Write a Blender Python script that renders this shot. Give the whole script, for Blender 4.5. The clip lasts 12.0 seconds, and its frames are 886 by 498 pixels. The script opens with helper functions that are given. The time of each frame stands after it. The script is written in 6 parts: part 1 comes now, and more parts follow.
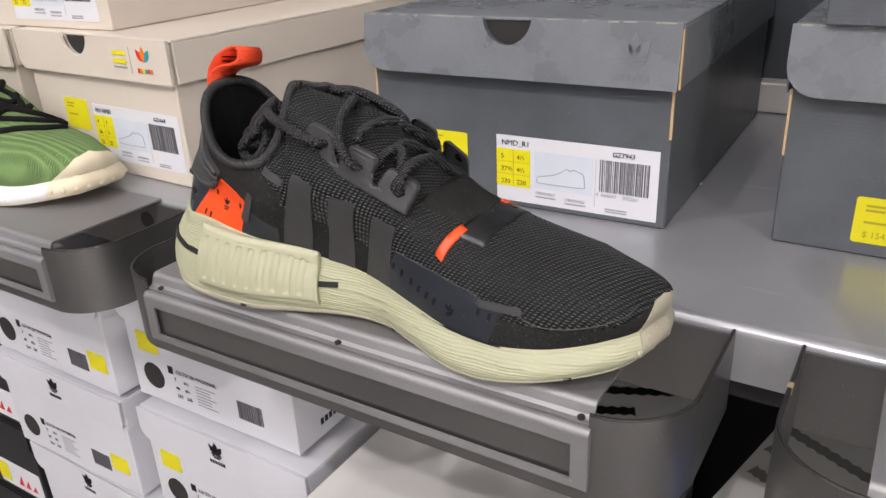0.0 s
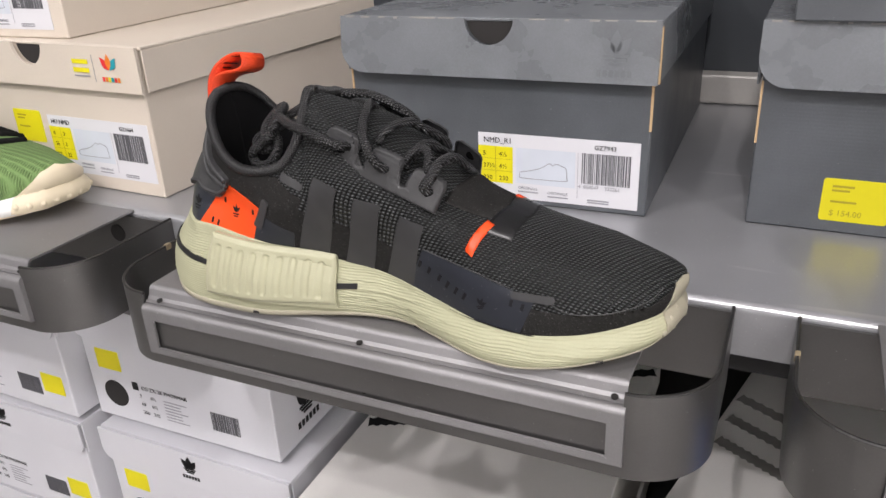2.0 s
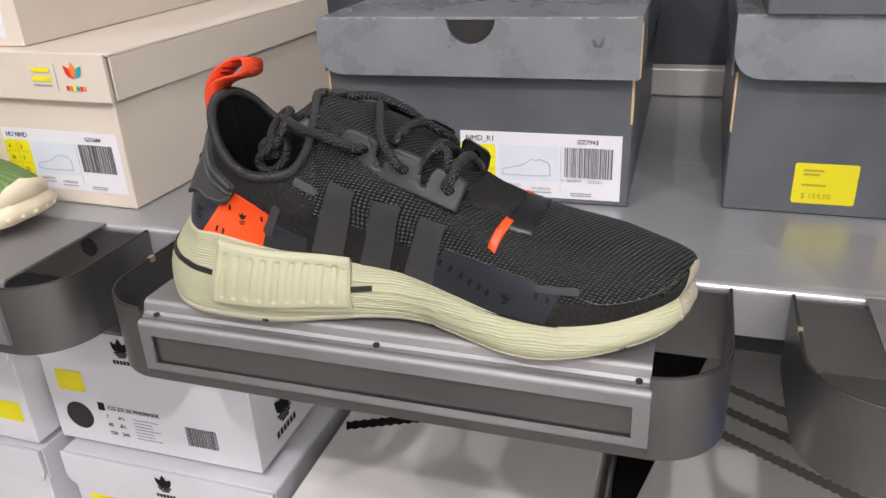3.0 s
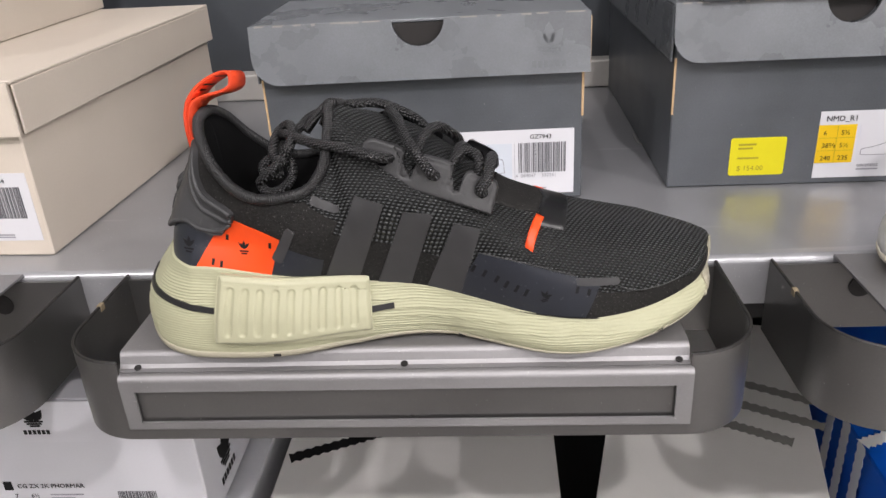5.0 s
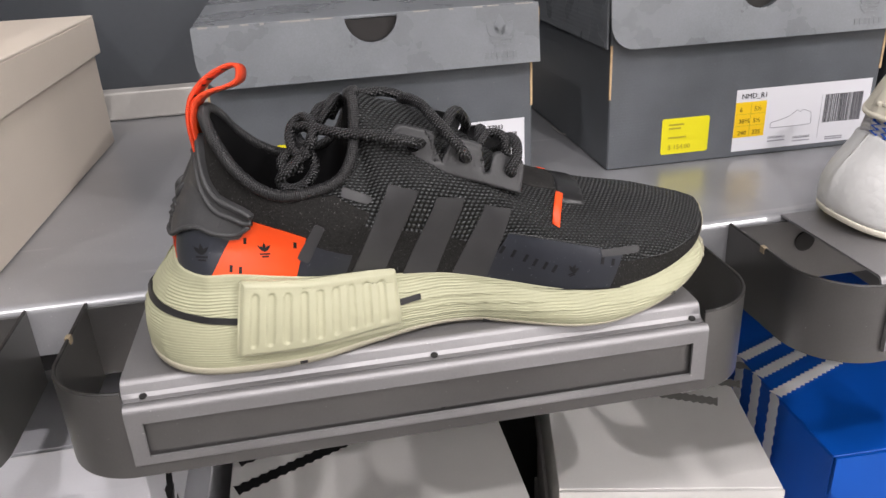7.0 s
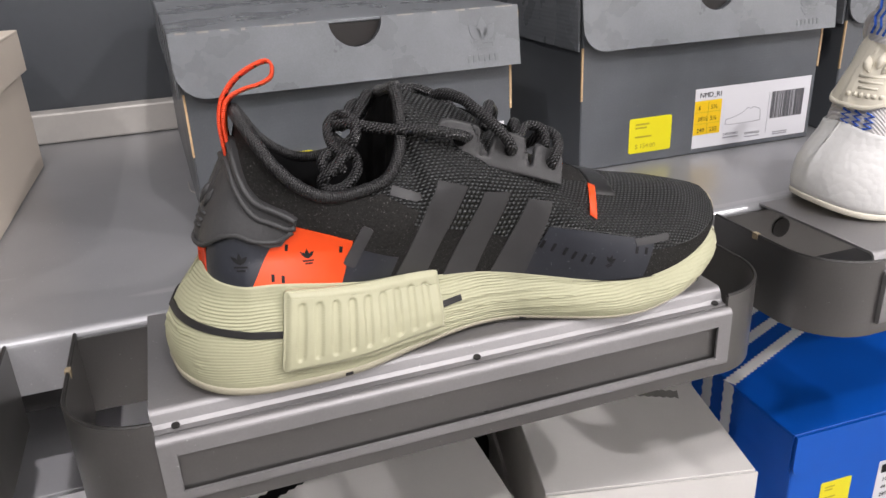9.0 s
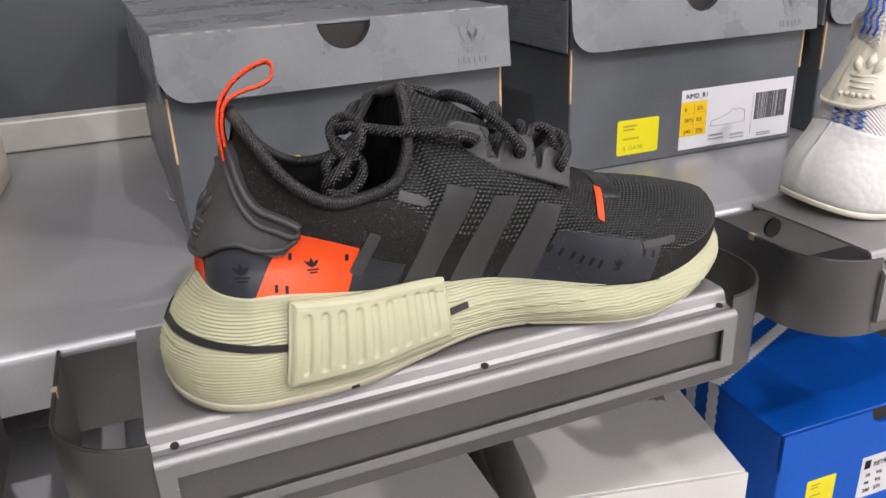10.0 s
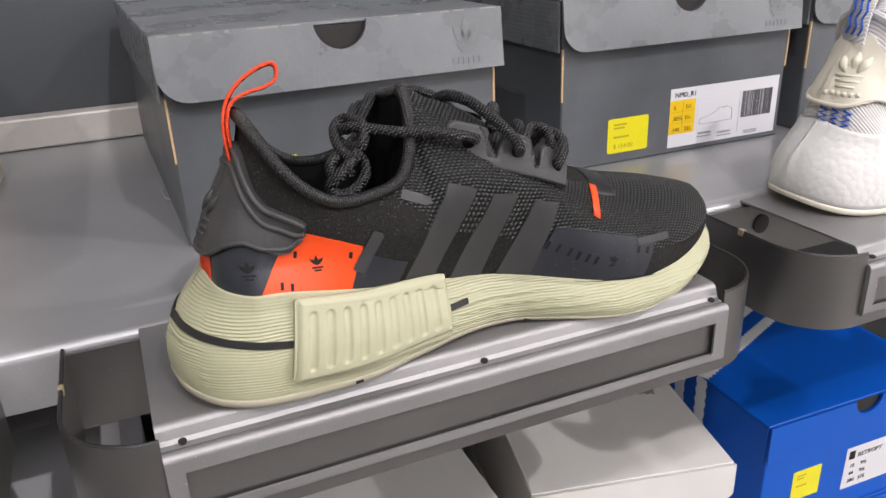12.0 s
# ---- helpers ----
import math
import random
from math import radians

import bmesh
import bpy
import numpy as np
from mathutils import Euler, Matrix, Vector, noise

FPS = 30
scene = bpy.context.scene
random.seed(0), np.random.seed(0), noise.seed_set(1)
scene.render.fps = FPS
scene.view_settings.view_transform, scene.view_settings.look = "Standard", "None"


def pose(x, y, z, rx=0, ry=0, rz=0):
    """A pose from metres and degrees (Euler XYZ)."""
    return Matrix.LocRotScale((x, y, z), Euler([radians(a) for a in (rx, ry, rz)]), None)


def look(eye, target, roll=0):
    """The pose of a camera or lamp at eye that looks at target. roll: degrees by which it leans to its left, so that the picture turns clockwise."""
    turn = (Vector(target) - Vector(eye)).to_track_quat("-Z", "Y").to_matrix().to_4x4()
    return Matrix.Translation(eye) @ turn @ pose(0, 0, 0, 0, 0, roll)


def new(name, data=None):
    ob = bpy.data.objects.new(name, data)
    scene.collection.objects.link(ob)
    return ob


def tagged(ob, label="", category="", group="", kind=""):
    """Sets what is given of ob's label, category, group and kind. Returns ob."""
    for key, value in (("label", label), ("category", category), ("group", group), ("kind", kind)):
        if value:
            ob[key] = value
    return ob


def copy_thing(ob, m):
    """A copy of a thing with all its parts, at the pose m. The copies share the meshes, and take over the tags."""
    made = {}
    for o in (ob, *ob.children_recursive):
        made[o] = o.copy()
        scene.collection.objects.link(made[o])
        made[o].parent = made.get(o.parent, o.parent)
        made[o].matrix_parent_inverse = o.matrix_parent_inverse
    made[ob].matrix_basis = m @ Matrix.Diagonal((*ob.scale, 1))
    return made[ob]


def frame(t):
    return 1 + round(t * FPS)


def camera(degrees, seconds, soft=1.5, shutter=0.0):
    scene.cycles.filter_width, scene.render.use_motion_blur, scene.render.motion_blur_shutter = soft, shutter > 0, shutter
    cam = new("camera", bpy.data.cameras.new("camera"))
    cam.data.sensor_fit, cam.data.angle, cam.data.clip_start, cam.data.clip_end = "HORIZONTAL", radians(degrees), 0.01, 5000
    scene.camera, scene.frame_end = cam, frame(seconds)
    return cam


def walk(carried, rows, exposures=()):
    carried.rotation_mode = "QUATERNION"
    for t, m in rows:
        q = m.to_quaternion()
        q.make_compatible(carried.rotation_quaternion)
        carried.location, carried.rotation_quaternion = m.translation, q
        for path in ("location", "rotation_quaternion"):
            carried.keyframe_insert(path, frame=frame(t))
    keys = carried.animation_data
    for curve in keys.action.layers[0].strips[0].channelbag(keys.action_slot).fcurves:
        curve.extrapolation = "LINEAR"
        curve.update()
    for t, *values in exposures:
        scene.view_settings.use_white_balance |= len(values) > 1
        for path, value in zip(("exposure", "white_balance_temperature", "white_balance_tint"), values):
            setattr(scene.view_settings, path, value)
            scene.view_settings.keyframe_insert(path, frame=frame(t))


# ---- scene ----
cam = camera(59.7, 12.0)
PATH = [
    (0, (0.21262, -0.23555, 1.17880), (0.01502, 0.07161, 1.01570), -2.72),
    (0.5, (0.20952, -0.23748, 1.17970), (0.01655, 0.07244, 1.01627), -2.72),
    (1, (0.20200, -0.24220, 1.17867), (0.01707, 0.07258, 1.01522), -2.66),
    (1.5, (0.18876, -0.25529, 1.18274), (0.01644, 0.06597, 1.01812), -2.65),
    (2, (0.17343, -0.26657, 1.18406), (0.01670, 0.06197, 1.01824), -2.70),
    (2.5, (0.15483, -0.27738, 1.18614), (0.01685, 0.05878, 1.01895), -2.73),
    (3, (0.13394, -0.28504, 1.18704), (0.01580, 0.05815, 1.01893), -2.77),
    (5, (0.04315, -0.29046, 1.18631), (0.01500, 0.07079, 1.01687), -3.40),
    (5.5, (0.01791, -0.28648, 1.18291), (0.01480, 0.07615, 1.01412), -3.35),
    (6, (-0.00490, -0.28285, 1.17966), (0.01468, 0.07941, 1.01118), -3.23),
    (6.5, (-0.02242, -0.28647, 1.17678), (0.01741, 0.07500, 1.01019), -3.23),
    (7, (-0.04034, -0.28772, 1.17619), (0.01809, 0.07194, 1.01119), -3.10),
    (9, (-0.10287, -0.26635, 1.16571), (0.01468, 0.08254, 1.00933), -2.69),
    (9.5, (-0.10937, -0.25606, 1.16326), (0.01849, 0.08963, 1.00785), -2.57),
    (10, (-0.11546, -0.25133, 1.16267), (0.01984, 0.09192, 1.00815), -2.51),
    (10.5, (-0.12175, -0.25149, 1.16488), (0.01814, 0.09003, 1.01062), -2.41),
    (11, (-0.12455, -0.25456, 1.16593), (0.01758, 0.08606, 1.01175), -2.41),
    (11.5, (-0.12392, -0.25566, 1.16530), (0.01867, 0.08445, 1.01040), -2.34),
    (12, (-0.12345, -0.25447, 1.16553), (0.01868, 0.08527, 1.00939), -2.38),
]
walk(cam, [(t, look(eye, target, roll)) for t, eye, target, roll in PATH], [(0, -0.12), (3, -0.07), (5, -0.04), (7, 0.0), (12, 0.0)])

# ---------------------------------------------------------------- light
world = bpy.data.worlds.new("world")
scene.world = world
world.use_nodes = True
world.node_tree.nodes["Background"].inputs[0].default_value = (0.75, 0.8, 0.9, 1)
world.node_tree.nodes["Background"].inputs[1].default_value = 0.12
scene.view_settings.exposure = 0.0


def area_lamp(name, place, target, size_x, size_y, watts, colour):
    data = bpy.data.lights.new(name, "AREA")
    data.shape, data.size, data.size_y, data.energy, data.color = "RECTANGLE", size_x, size_y, watts, colour
    ob = new(name, data)
    ob.matrix_world = look(place, target)
    return ob


# ceiling spots over the aisle: place, aim, size, power
SPOTS = [
    ((-1.30, -1.55, 2.95), (-0.1, 0.1, 1.0), 0.06, 19.5),
    ((0.35, -1.75, 2.95), (0.0, 0.1, 1.0), 0.06, 27.0),
    ((1.75, -1.45, 2.95), (0.2, 0.1, 1.0), 0.06, 25.0),
    ((-0.25, -0.75, 2.95), (0.0, 0.1, 1.0), 0.06, 9.0),
]
TINT = (1.0, 0.945, 0.955)
for place, aim, size, watts in SPOTS:
    area_lamp("ceiling_lamp", place, aim, size, size, watts, TINT)
# wide soft lamp, added to brighten the card lids and fill the room
area_lamp("added_soft_lamp", (0.8, -2.9, 3.12), (0.8, -2.9, 0.0), 3.6, 0.6, 52.0, TINT)
# lamp added to brighten the far wall, so lids and steel reflect it
area_lamp("added_wall_lamp", (2.9, -3.0, 3.10), (3.6, -3.7, 1.3), 2.0, 0.15, 150.0, TINT)


# ---------------------------------------------------------------- materials
def material(name, colour, rough=0.5, metal=0.0, grain=0.0, grain_size=300.0, bump=0.0, bump_size=600.0, stain=0.0, stain_size=14.0, sheen=0.0, coat=0.0, stretch=(1, 1, 1), spec=0.5):
    """Principled surface with fine grain, broad stains and a little relief, all at real size."""
    m = bpy.data.materials.new(name)
    m.use_nodes = True
    nt = m.node_tree
    n, l = nt.nodes, nt.links
    b = n["Principled BSDF"]
    b.inputs["Base Color"].default_value = (*colour, 1)
    b.inputs["Roughness"].default_value = rough
    b.inputs["Metallic"].default_value = metal
    b.inputs["Sheen Weight"].default_value = sheen
    b.inputs["Coat Weight"].default_value = coat
    b.inputs["Specular IOR Level"].default_value = spec
    tc = n.new("ShaderNodeTexCoord")
    mp = n.new("ShaderNodeMapping")
    mp.inputs["Scale"].default_value = stretch
    l.new(tc.outputs["Object"], mp.inputs["Vector"])
    source = None
    if grain or stain:
        fine = n.new("ShaderNodeTexNoise")
        fine.inputs["Scale"].default_value = grain_size
        fine.inputs["Detail"].default_value = 4
        l.new(mp.outputs[0], fine.inputs["Vector"])
        broad = n.new("ShaderNodeTexNoise")
        broad.inputs["Scale"].default_value = stain_size
        broad.inputs["Detail"].default_value = 5
        l.new(tc.outputs["Object"], broad.inputs["Vector"])
        a = n.new("ShaderNodeMapRange")
        a.inputs["To Min"].default_value, a.inputs["To Max"].default_value = 1 - grain, 1 + grain
        l.new(fine.outputs["Fac"], a.inputs["Value"])
        c = n.new("ShaderNodeMapRange")
        c.inputs["From Min"].default_value, c.inputs["From Max"].default_value = 0.3, 0.7
        c.inputs["To Min"].default_value, c.inputs["To Max"].default_value = 1 - stain, 1 + stain
        l.new(broad.outputs["Fac"], c.inputs["Value"])
        mul = n.new("ShaderNodeMath")
        mul.operation = "MULTIPLY"
        l.new(a.outputs[0], mul.inputs[0])
        l.new(c.outputs[0], mul.inputs[1])
        mix = n.new("ShaderNodeVectorMath")
        mix.operation = "SCALE"
        mix.inputs[0].default_value = colour
        l.new(mul.outputs[0], mix.inputs["Scale"])
        l.new(mix.outputs[0], b.inputs["Base Color"])
        r = n.new("ShaderNodeMath")
        r.operation = "MULTIPLY"
        r.inputs[1].default_value = rough
        l.new(c.outputs[0], r.inputs[0])
        l.new(r.outputs[0], b.inputs["Roughness"])
    if bump:
        tex = n.new("ShaderNodeTexNoise")
        tex.inputs["Scale"].default_value = bump_size
        tex.inputs["Detail"].default_value = 3
        l.new(mp.outputs[0], tex.inputs["Vector"])
        bp = n.new("ShaderNodeBump")
        bp.inputs["Strength"].default_value = bump
        bp.inputs["Distance"].default_value = 0.0006
        l.new(tex.outputs["Fac"], bp.inputs["Height"])
        l.new(bp.outputs[0], b.inputs["Normal"])
    return m


def add_waves(m, scale, strength, rot=(0, 0, 0), distance=0.0006, darken=0.0, second=None):
    """Parallel ribs (corrugation, weave, foam lines) as relief on top of a material; darken paints shade into the
    valleys' colour.
    """
    nt = m.node_tree
    n, l = nt.nodes, nt.links
    b = n["Principled BSDF"]
    tc = n.new("ShaderNodeTexCoord")
    heights = []
    for r, sc in [(rot, scale)] + ([second] if second else []):
        mp = n.new("ShaderNodeMapping")
        mp.inputs["Rotation"].default_value = [radians(v) for v in r]
        l.new(tc.outputs["Object"], mp.inputs["Vector"])
        w = n.new("ShaderNodeTexWave")
        w.wave_type, w.bands_direction = "BANDS", "X"
        w.inputs["Scale"].default_value = sc
        w.inputs["Distortion"].default_value = 0.6
        w.inputs["Detail"].default_value = 1.5
        l.new(mp.outputs[0], w.inputs["Vector"])
        heights.append(w.outputs["Fac"])
    out = heights[0]
    if len(heights) == 2:
        mx = n.new("ShaderNodeMath")
        mx.operation = "MAXIMUM"
        l.new(heights[0], mx.inputs[0])
        l.new(heights[1], mx.inputs[1])
        out = mx.outputs[0]
    bp = n.new("ShaderNodeBump")
    bp.inputs["Strength"].default_value = strength
    bp.inputs["Distance"].default_value = distance
    l.new(out, bp.inputs["Height"])
    old = b.inputs["Normal"].links
    if old:
        l.new(old[0].from_socket, bp.inputs["Normal"])
    l.new(bp.outputs[0], b.inputs["Normal"])
    if darken:
        mr = n.new("ShaderNodeMapRange")
        mr.inputs["To Min"].default_value = 1 - darken
        l.new(out, mr.inputs["Value"])
        sc = n.new("ShaderNodeVectorMath")
        sc.operation = "SCALE"
        base = b.inputs["Base Color"].links
        if base:
            l.new(base[0].from_socket, sc.inputs[0])
        else:
            sc.inputs[0].default_value = b.inputs["Base Color"].default_value[:3]
        l.new(mr.outputs[0], sc.inputs["Scale"])
        l.new(sc.outputs[0], b.inputs["Base Color"])
    return m


def add_specks(m, scale, threshold, colour, stretch=(1, 1, 1)):
    """Scattered small dust specks, flecks or scratches of another colour on a material."""
    nt = m.node_tree
    n, l = nt.nodes, nt.links
    b = n["Principled BSDF"]
    tc = n.new("ShaderNodeTexCoord")
    mp = n.new("ShaderNodeMapping")
    mp.inputs["Scale"].default_value = stretch
    mp.inputs["Rotation"].default_value = (0.1, 0.2, 0.35)
    l.new(tc.outputs["Object"], mp.inputs["Vector"])
    tex = n.new("ShaderNodeTexNoise")
    tex.inputs["Scale"].default_value = scale
    tex.inputs["Detail"].default_value = 2
    l.new(mp.outputs[0], tex.inputs["Vector"])
    r = n.new("ShaderNodeMapRange")
    r.inputs["From Min"].default_value, r.inputs["From Max"].default_value = threshold, threshold + 0.06
    l.new(tex.outputs["Fac"], r.inputs["Value"])
    mix = n.new("ShaderNodeMix")
    mix.data_type = "RGBA"
    old = b.inputs["Base Color"].links
    if old:
        l.new(old[0].from_socket, mix.inputs["A"])
    else:
        mix.inputs["A"].default_value = b.inputs["Base Color"].default_value
    l.new(r.outputs[0], mix.inputs["Factor"])
    mix.inputs["B"].default_value = (*colour, 1)
    l.new(mix.outputs["Result"], b.inputs["Base Color"])
    return m


def add_scales(m, scale, depth, strength):
    """Overlapping blisters or scales pressed into foam, as relief."""
    nt = m.node_tree
    n, l = nt.nodes, nt.links
    b = n["Principled BSDF"]
    tc = n.new("ShaderNodeTexCoord")
    mp = n.new("ShaderNodeMapping")
    mp.inputs["Scale"].default_value = scale
    l.new(tc.outputs["Object"], mp.inputs["Vector"])
    v = n.new("ShaderNodeTexVoronoi")
    v.inputs["Scale"].default_value = 1.0
    l.new(mp.outputs[0], v.inputs["Vector"])
    inv = n.new("ShaderNodeMath")
    inv.operation = "SUBTRACT"
    inv.inputs[0].default_value = 1.0
    l.new(v.outputs["Distance"], inv.inputs[1])
    bp = n.new("ShaderNodeBump")
    bp.inputs["Strength"].default_value = strength
    bp.inputs["Distance"].default_value = depth
    l.new(inv.outputs[0], bp.inputs["Height"])
    old = b.inputs["Normal"].links
    if old:
        l.new(old[0].from_socket, bp.inputs["Normal"])
    l.new(bp.outputs[0], b.inputs["Normal"])
    return m


def add_weave(m, pitch_a, pitch_b, angle, depth, darken, bright=1.3):
    """Knitted or woven surface: short raised loops in a slanted grid that follows length and girth; shade in the gaps
    and shine on the loops are painted into the colour.
    """
    nt = m.node_tree
    n, l = nt.nodes, nt.links
    b = n["Principled BSDF"]
    tc = n.new("ShaderNodeTexCoord")
    sep = n.new("ShaderNodeSeparateXYZ")
    l.new(tc.outputs["Object"], sep.inputs[0])
    girth = n.new("ShaderNodeMath")
    girth.operation = "ADD"
    l.new(sep.outputs[1], girth.inputs[0])
    l.new(sep.outputs[2], girth.inputs[1])
    com = n.new("ShaderNodeCombineXYZ")
    l.new(sep.outputs[0], com.inputs[0])
    l.new(girth.outputs[0], com.inputs[1])
    waves = []
    for turn, pitch in ((angle, pitch_a), (angle + 68, pitch_b)):
        mp = n.new("ShaderNodeMapping")
        mp.inputs["Rotation"].default_value = (0, 0, radians(turn))
        l.new(com.outputs[0], mp.inputs["Vector"])
        w = n.new("ShaderNodeTexWave")
        w.wave_type, w.bands_direction = "BANDS", "X"
        w.inputs["Scale"].default_value = 2 * math.pi / (20 * pitch)
        w.inputs["Distortion"].default_value = 0.8
        w.inputs["Detail"].default_value = 1.0
        w.inputs["Detail Scale"].default_value = 0.6
        l.new(mp.outputs[0], w.inputs["Vector"])
        waves.append(w.outputs["Fac"])
    mul = n.new("ShaderNodeMath")
    mul.operation = "MULTIPLY"
    l.new(waves[0], mul.inputs[0])
    l.new(waves[1], mul.inputs[1])
    bp = n.new("ShaderNodeBump")
    bp.inputs["Strength"].default_value = 1.0
    bp.inputs["Distance"].default_value = depth
    l.new(mul.outputs[0], bp.inputs["Height"])
    l.new(bp.outputs[0], b.inputs["Normal"])
    mr = n.new("ShaderNodeMapRange")
    mr.inputs["To Min"].default_value = 1 - darken
    mr.inputs["To Max"].default_value = bright
    sharp = n.new("ShaderNodeMath")
    sharp.operation = "POWER"
    sharp.inputs[1].default_value = 0.95
    l.new(mul.outputs[0], sharp.inputs[0])
    l.new(sharp.outputs[0], mr.inputs["Value"])
    sc = n.new("ShaderNodeVectorMath")
    sc.operation = "SCALE"
    base = b.inputs["Base Color"].links
    if base:
        l.new(base[0].from_socket, sc.inputs[0])
    else:
        sc.inputs[0].default_value = b.inputs["Base Color"].default_value[:3]
    l.new(mr.outputs[0], sc.inputs["Scale"])
    l.new(sc.outputs[0], b.inputs["Base Color"])
    return m


STEEL = add_specks(material("grey_steel", (0.30, 0.295, 0.30), 0.54, 0.72, 0.06, 900, 0.05, 900, 0.14, 9.0), 700, 0.72, (0.5, 0.5, 0.5))
SHELF_STEEL = add_specks(add_specks(material("grey_coated_steel", (0.37, 0.375, 0.39), 0.33, 0.5, 0.06, 900, 0.05, 900, 0.12, 9.0), 700, 0.72, (0.6, 0.6, 0.6)), 60, 0.68, (0.48, 0.48, 0.49), (0.08, 1, 1))
STEEL_DARK = add_specks(material("grey_steel_band", (0.18, 0.177, 0.173), 0.36, 0.85, 0.06, 900, 0.04, 900, 0.14, 8.0), 700, 0.74, (0.4, 0.4, 0.4))
# dark worn rim, and the discs coloured like shaded holes
STEEL_EDGE_HOLE = material("worn_edge", (0.025, 0.024, 0.023), 0.45, 0.3, 0.3, 200)
SLOT = material("label_slot", (0.16, 0.155, 0.15), 0.4, 0.6, 0.05, 500, 0.0, 600, 0.15, 20)
CARD_CHIP = material("bare_metal_chip", (0.32, 0.26, 0.17), 0.5, 0.3, 0.3, 400)
WALL = material("slate_panel", (0.050, 0.056, 0.064), 0.5, 0.0, 0.06, 200, 0.05, 400, 0.08, 3)
STRIP = material("pale_rail", (0.5, 0.48, 0.45), 0.45, 0.2, 0.05, 300, 0, 600, 0.05, 10)
BLACK_VOID = material("near_black", (0.008, 0.008, 0.009), 0.6, 0, 0.1, 200)
PLASTER = material("plaster", (0.72, 0.72, 0.71), 0.8, 0, 0.03, 60, 0.05, 200, 0.05, 2)
FLOOR = material("floor_vinyl", (0.25, 0.24, 0.23), 0.5, 0, 0.08, 80, 0.05, 200, 0.1, 2)
CARD_DARK = add_specks(add_waves(material("charcoal_card", (0.094, 0.102, 0.112), 0.36, 0, 0.14, 900, 0.10, 1200, 0.16, 22), 150, 0.05, (0, 90, 0)), 900, 0.74, (0.25, 0.25, 0.25))
# charcoal card lightened in colour for the light and gloss the lids catch
CARD_DARK_LIT = add_specks(add_waves(material("charcoal_card_lit", (0.165, 0.176, 0.188), 0.29, 0, 0.16, 900, 0.10, 1200, 0.18, 22), 110, 0.12, (0, 90, 0)), 900, 0.74, (0.3, 0.3, 0.3))
CARD_CREAM = material("cream_card", (0.60, 0.535, 0.455), 0.6, 0, 0.03, 700, 0.05, 900, 0.03, 12)
CARD_WHITE = material("white_card", (0.60, 0.602, 0.635), 0.45, 0, 0.03, 600, 0.03, 900, 0.04, 10)
CARD_GREY = material("pale_grey_card", (0.68, 0.665, 0.64), 0.45, 0, 0.03, 600, 0.03, 900, 0.05, 10)
CARD_BLUE = material("blue_card", (0.002, 0.085, 0.47), 0.45, 0, 0.04, 600, 0.04, 900, 0.05, 14, spec=0.3)
CARD_BLACK = material("black_card", (0.012, 0.012, 0.013), 0.5, 0, 0.1, 600)
CARD_RAW = material("raw_card_edge", (0.52, 0.36, 0.20), 0.8, 0, 0.15, 500, 0.2, 700)
HOLE_SHADE = material("hole_shade", (0.02, 0.018, 0.017), 0.8)
PAPER = material("white_paper", (0.66, 0.66, 0.69), 0.45, 0, 0.01, 500)
YELLOW = material("yellow_sticker", (0.74, 0.66, 0.01), 0.45, 0, 0.02, 300)
AMBER = material("amber_sticker", (0.80, 0.52, 0.01), 0.45, 0, 0.02, 300)
INK = material("black_ink", (0.007, 0.007, 0.0075), 0.6, spec=0.3)
INK_SOFT = material("grey_ink", (0.30, 0.30, 0.33), 0.6)
INK_GOLD = material("faded_ink", (0.42, 0.35, 0.02), 0.6)
PRINT_BLUE = material("pale_blue_print", (0.58, 0.62, 0.68), 0.5, 0, 0.06, 60)
WHITE_INK = material("white_ink", (0.78, 0.78, 0.78), 0.5)
RED = material("red_print", (0.65, 0.02, 0.03), 0.5)
TEAL = material("teal_print", (0.02, 0.30, 0.36), 0.5)
ORANGE_INK = material("orange_print", (0.75, 0.20, 0.02), 0.5)

KNIT = add_weave(material("black_knit", (0.030, 0.0315, 0.032), 0.5, 0, 0.35, 1500, 0, 1500, 0.12, 30, spec=0.3), 0.0019, 0.0016, 28, 0.0015, 0.95, 4.6)
SUEDE = add_specks(material("black_suede", (0.0205, 0.0198, 0.0190), 0.95, 0, 0.7, 1000, 0.6, 1300, 0.25, 50, spec=0.12), 1300, 0.66, (0.11, 0.11, 0.105))
LINING = material("black_lining", (0.0035, 0.0035, 0.0038), 0.9, 0, 0.2, 900, spec=0.1)
RIBBED = add_waves(material("black_ribbed_binding", (0.010, 0.010, 0.011), 0.5, 0, 0.1, 900, spec=0.5), 330, 0.8, (0, 0, 0), 0.0006, 0.35)
CORD = add_weave(material("black_cord", (0.026, 0.026, 0.027), 0.4, 0, 0.2, 900, spec=0.5), 0.0013, 0.0013, 30, 0.0011, 0.95, 6.0)
TPU = add_specks(material("charcoal_rubber", (0.042, 0.0422, 0.0435), 0.45, 0, 0.10, 900, 0.15, 1500, 0.08, 40, spec=0.35), 1100, 0.70, (0.08, 0.08, 0.08))
FILM = material("matt_grey_film", (0.043, 0.043, 0.0445), 0.46, 0, 0.08, 900, 0.06, 1200, 0.12, 60, spec=0.4)
GLOSS_BLACK = material("glossy_black_film", (0.009, 0.009, 0.0095), 0.3, 0, 0.1, 900, 0.03, 1200, 0.1, 60, spec=0.5)
NAVY = add_specks(material("navy_film", (0.0185, 0.0212, 0.029), 0.38, 0, 0.06, 900, 0.05, 1200, 0.10, 60, spec=0.45), 700, 0.70, (0.09, 0.09, 0.1))
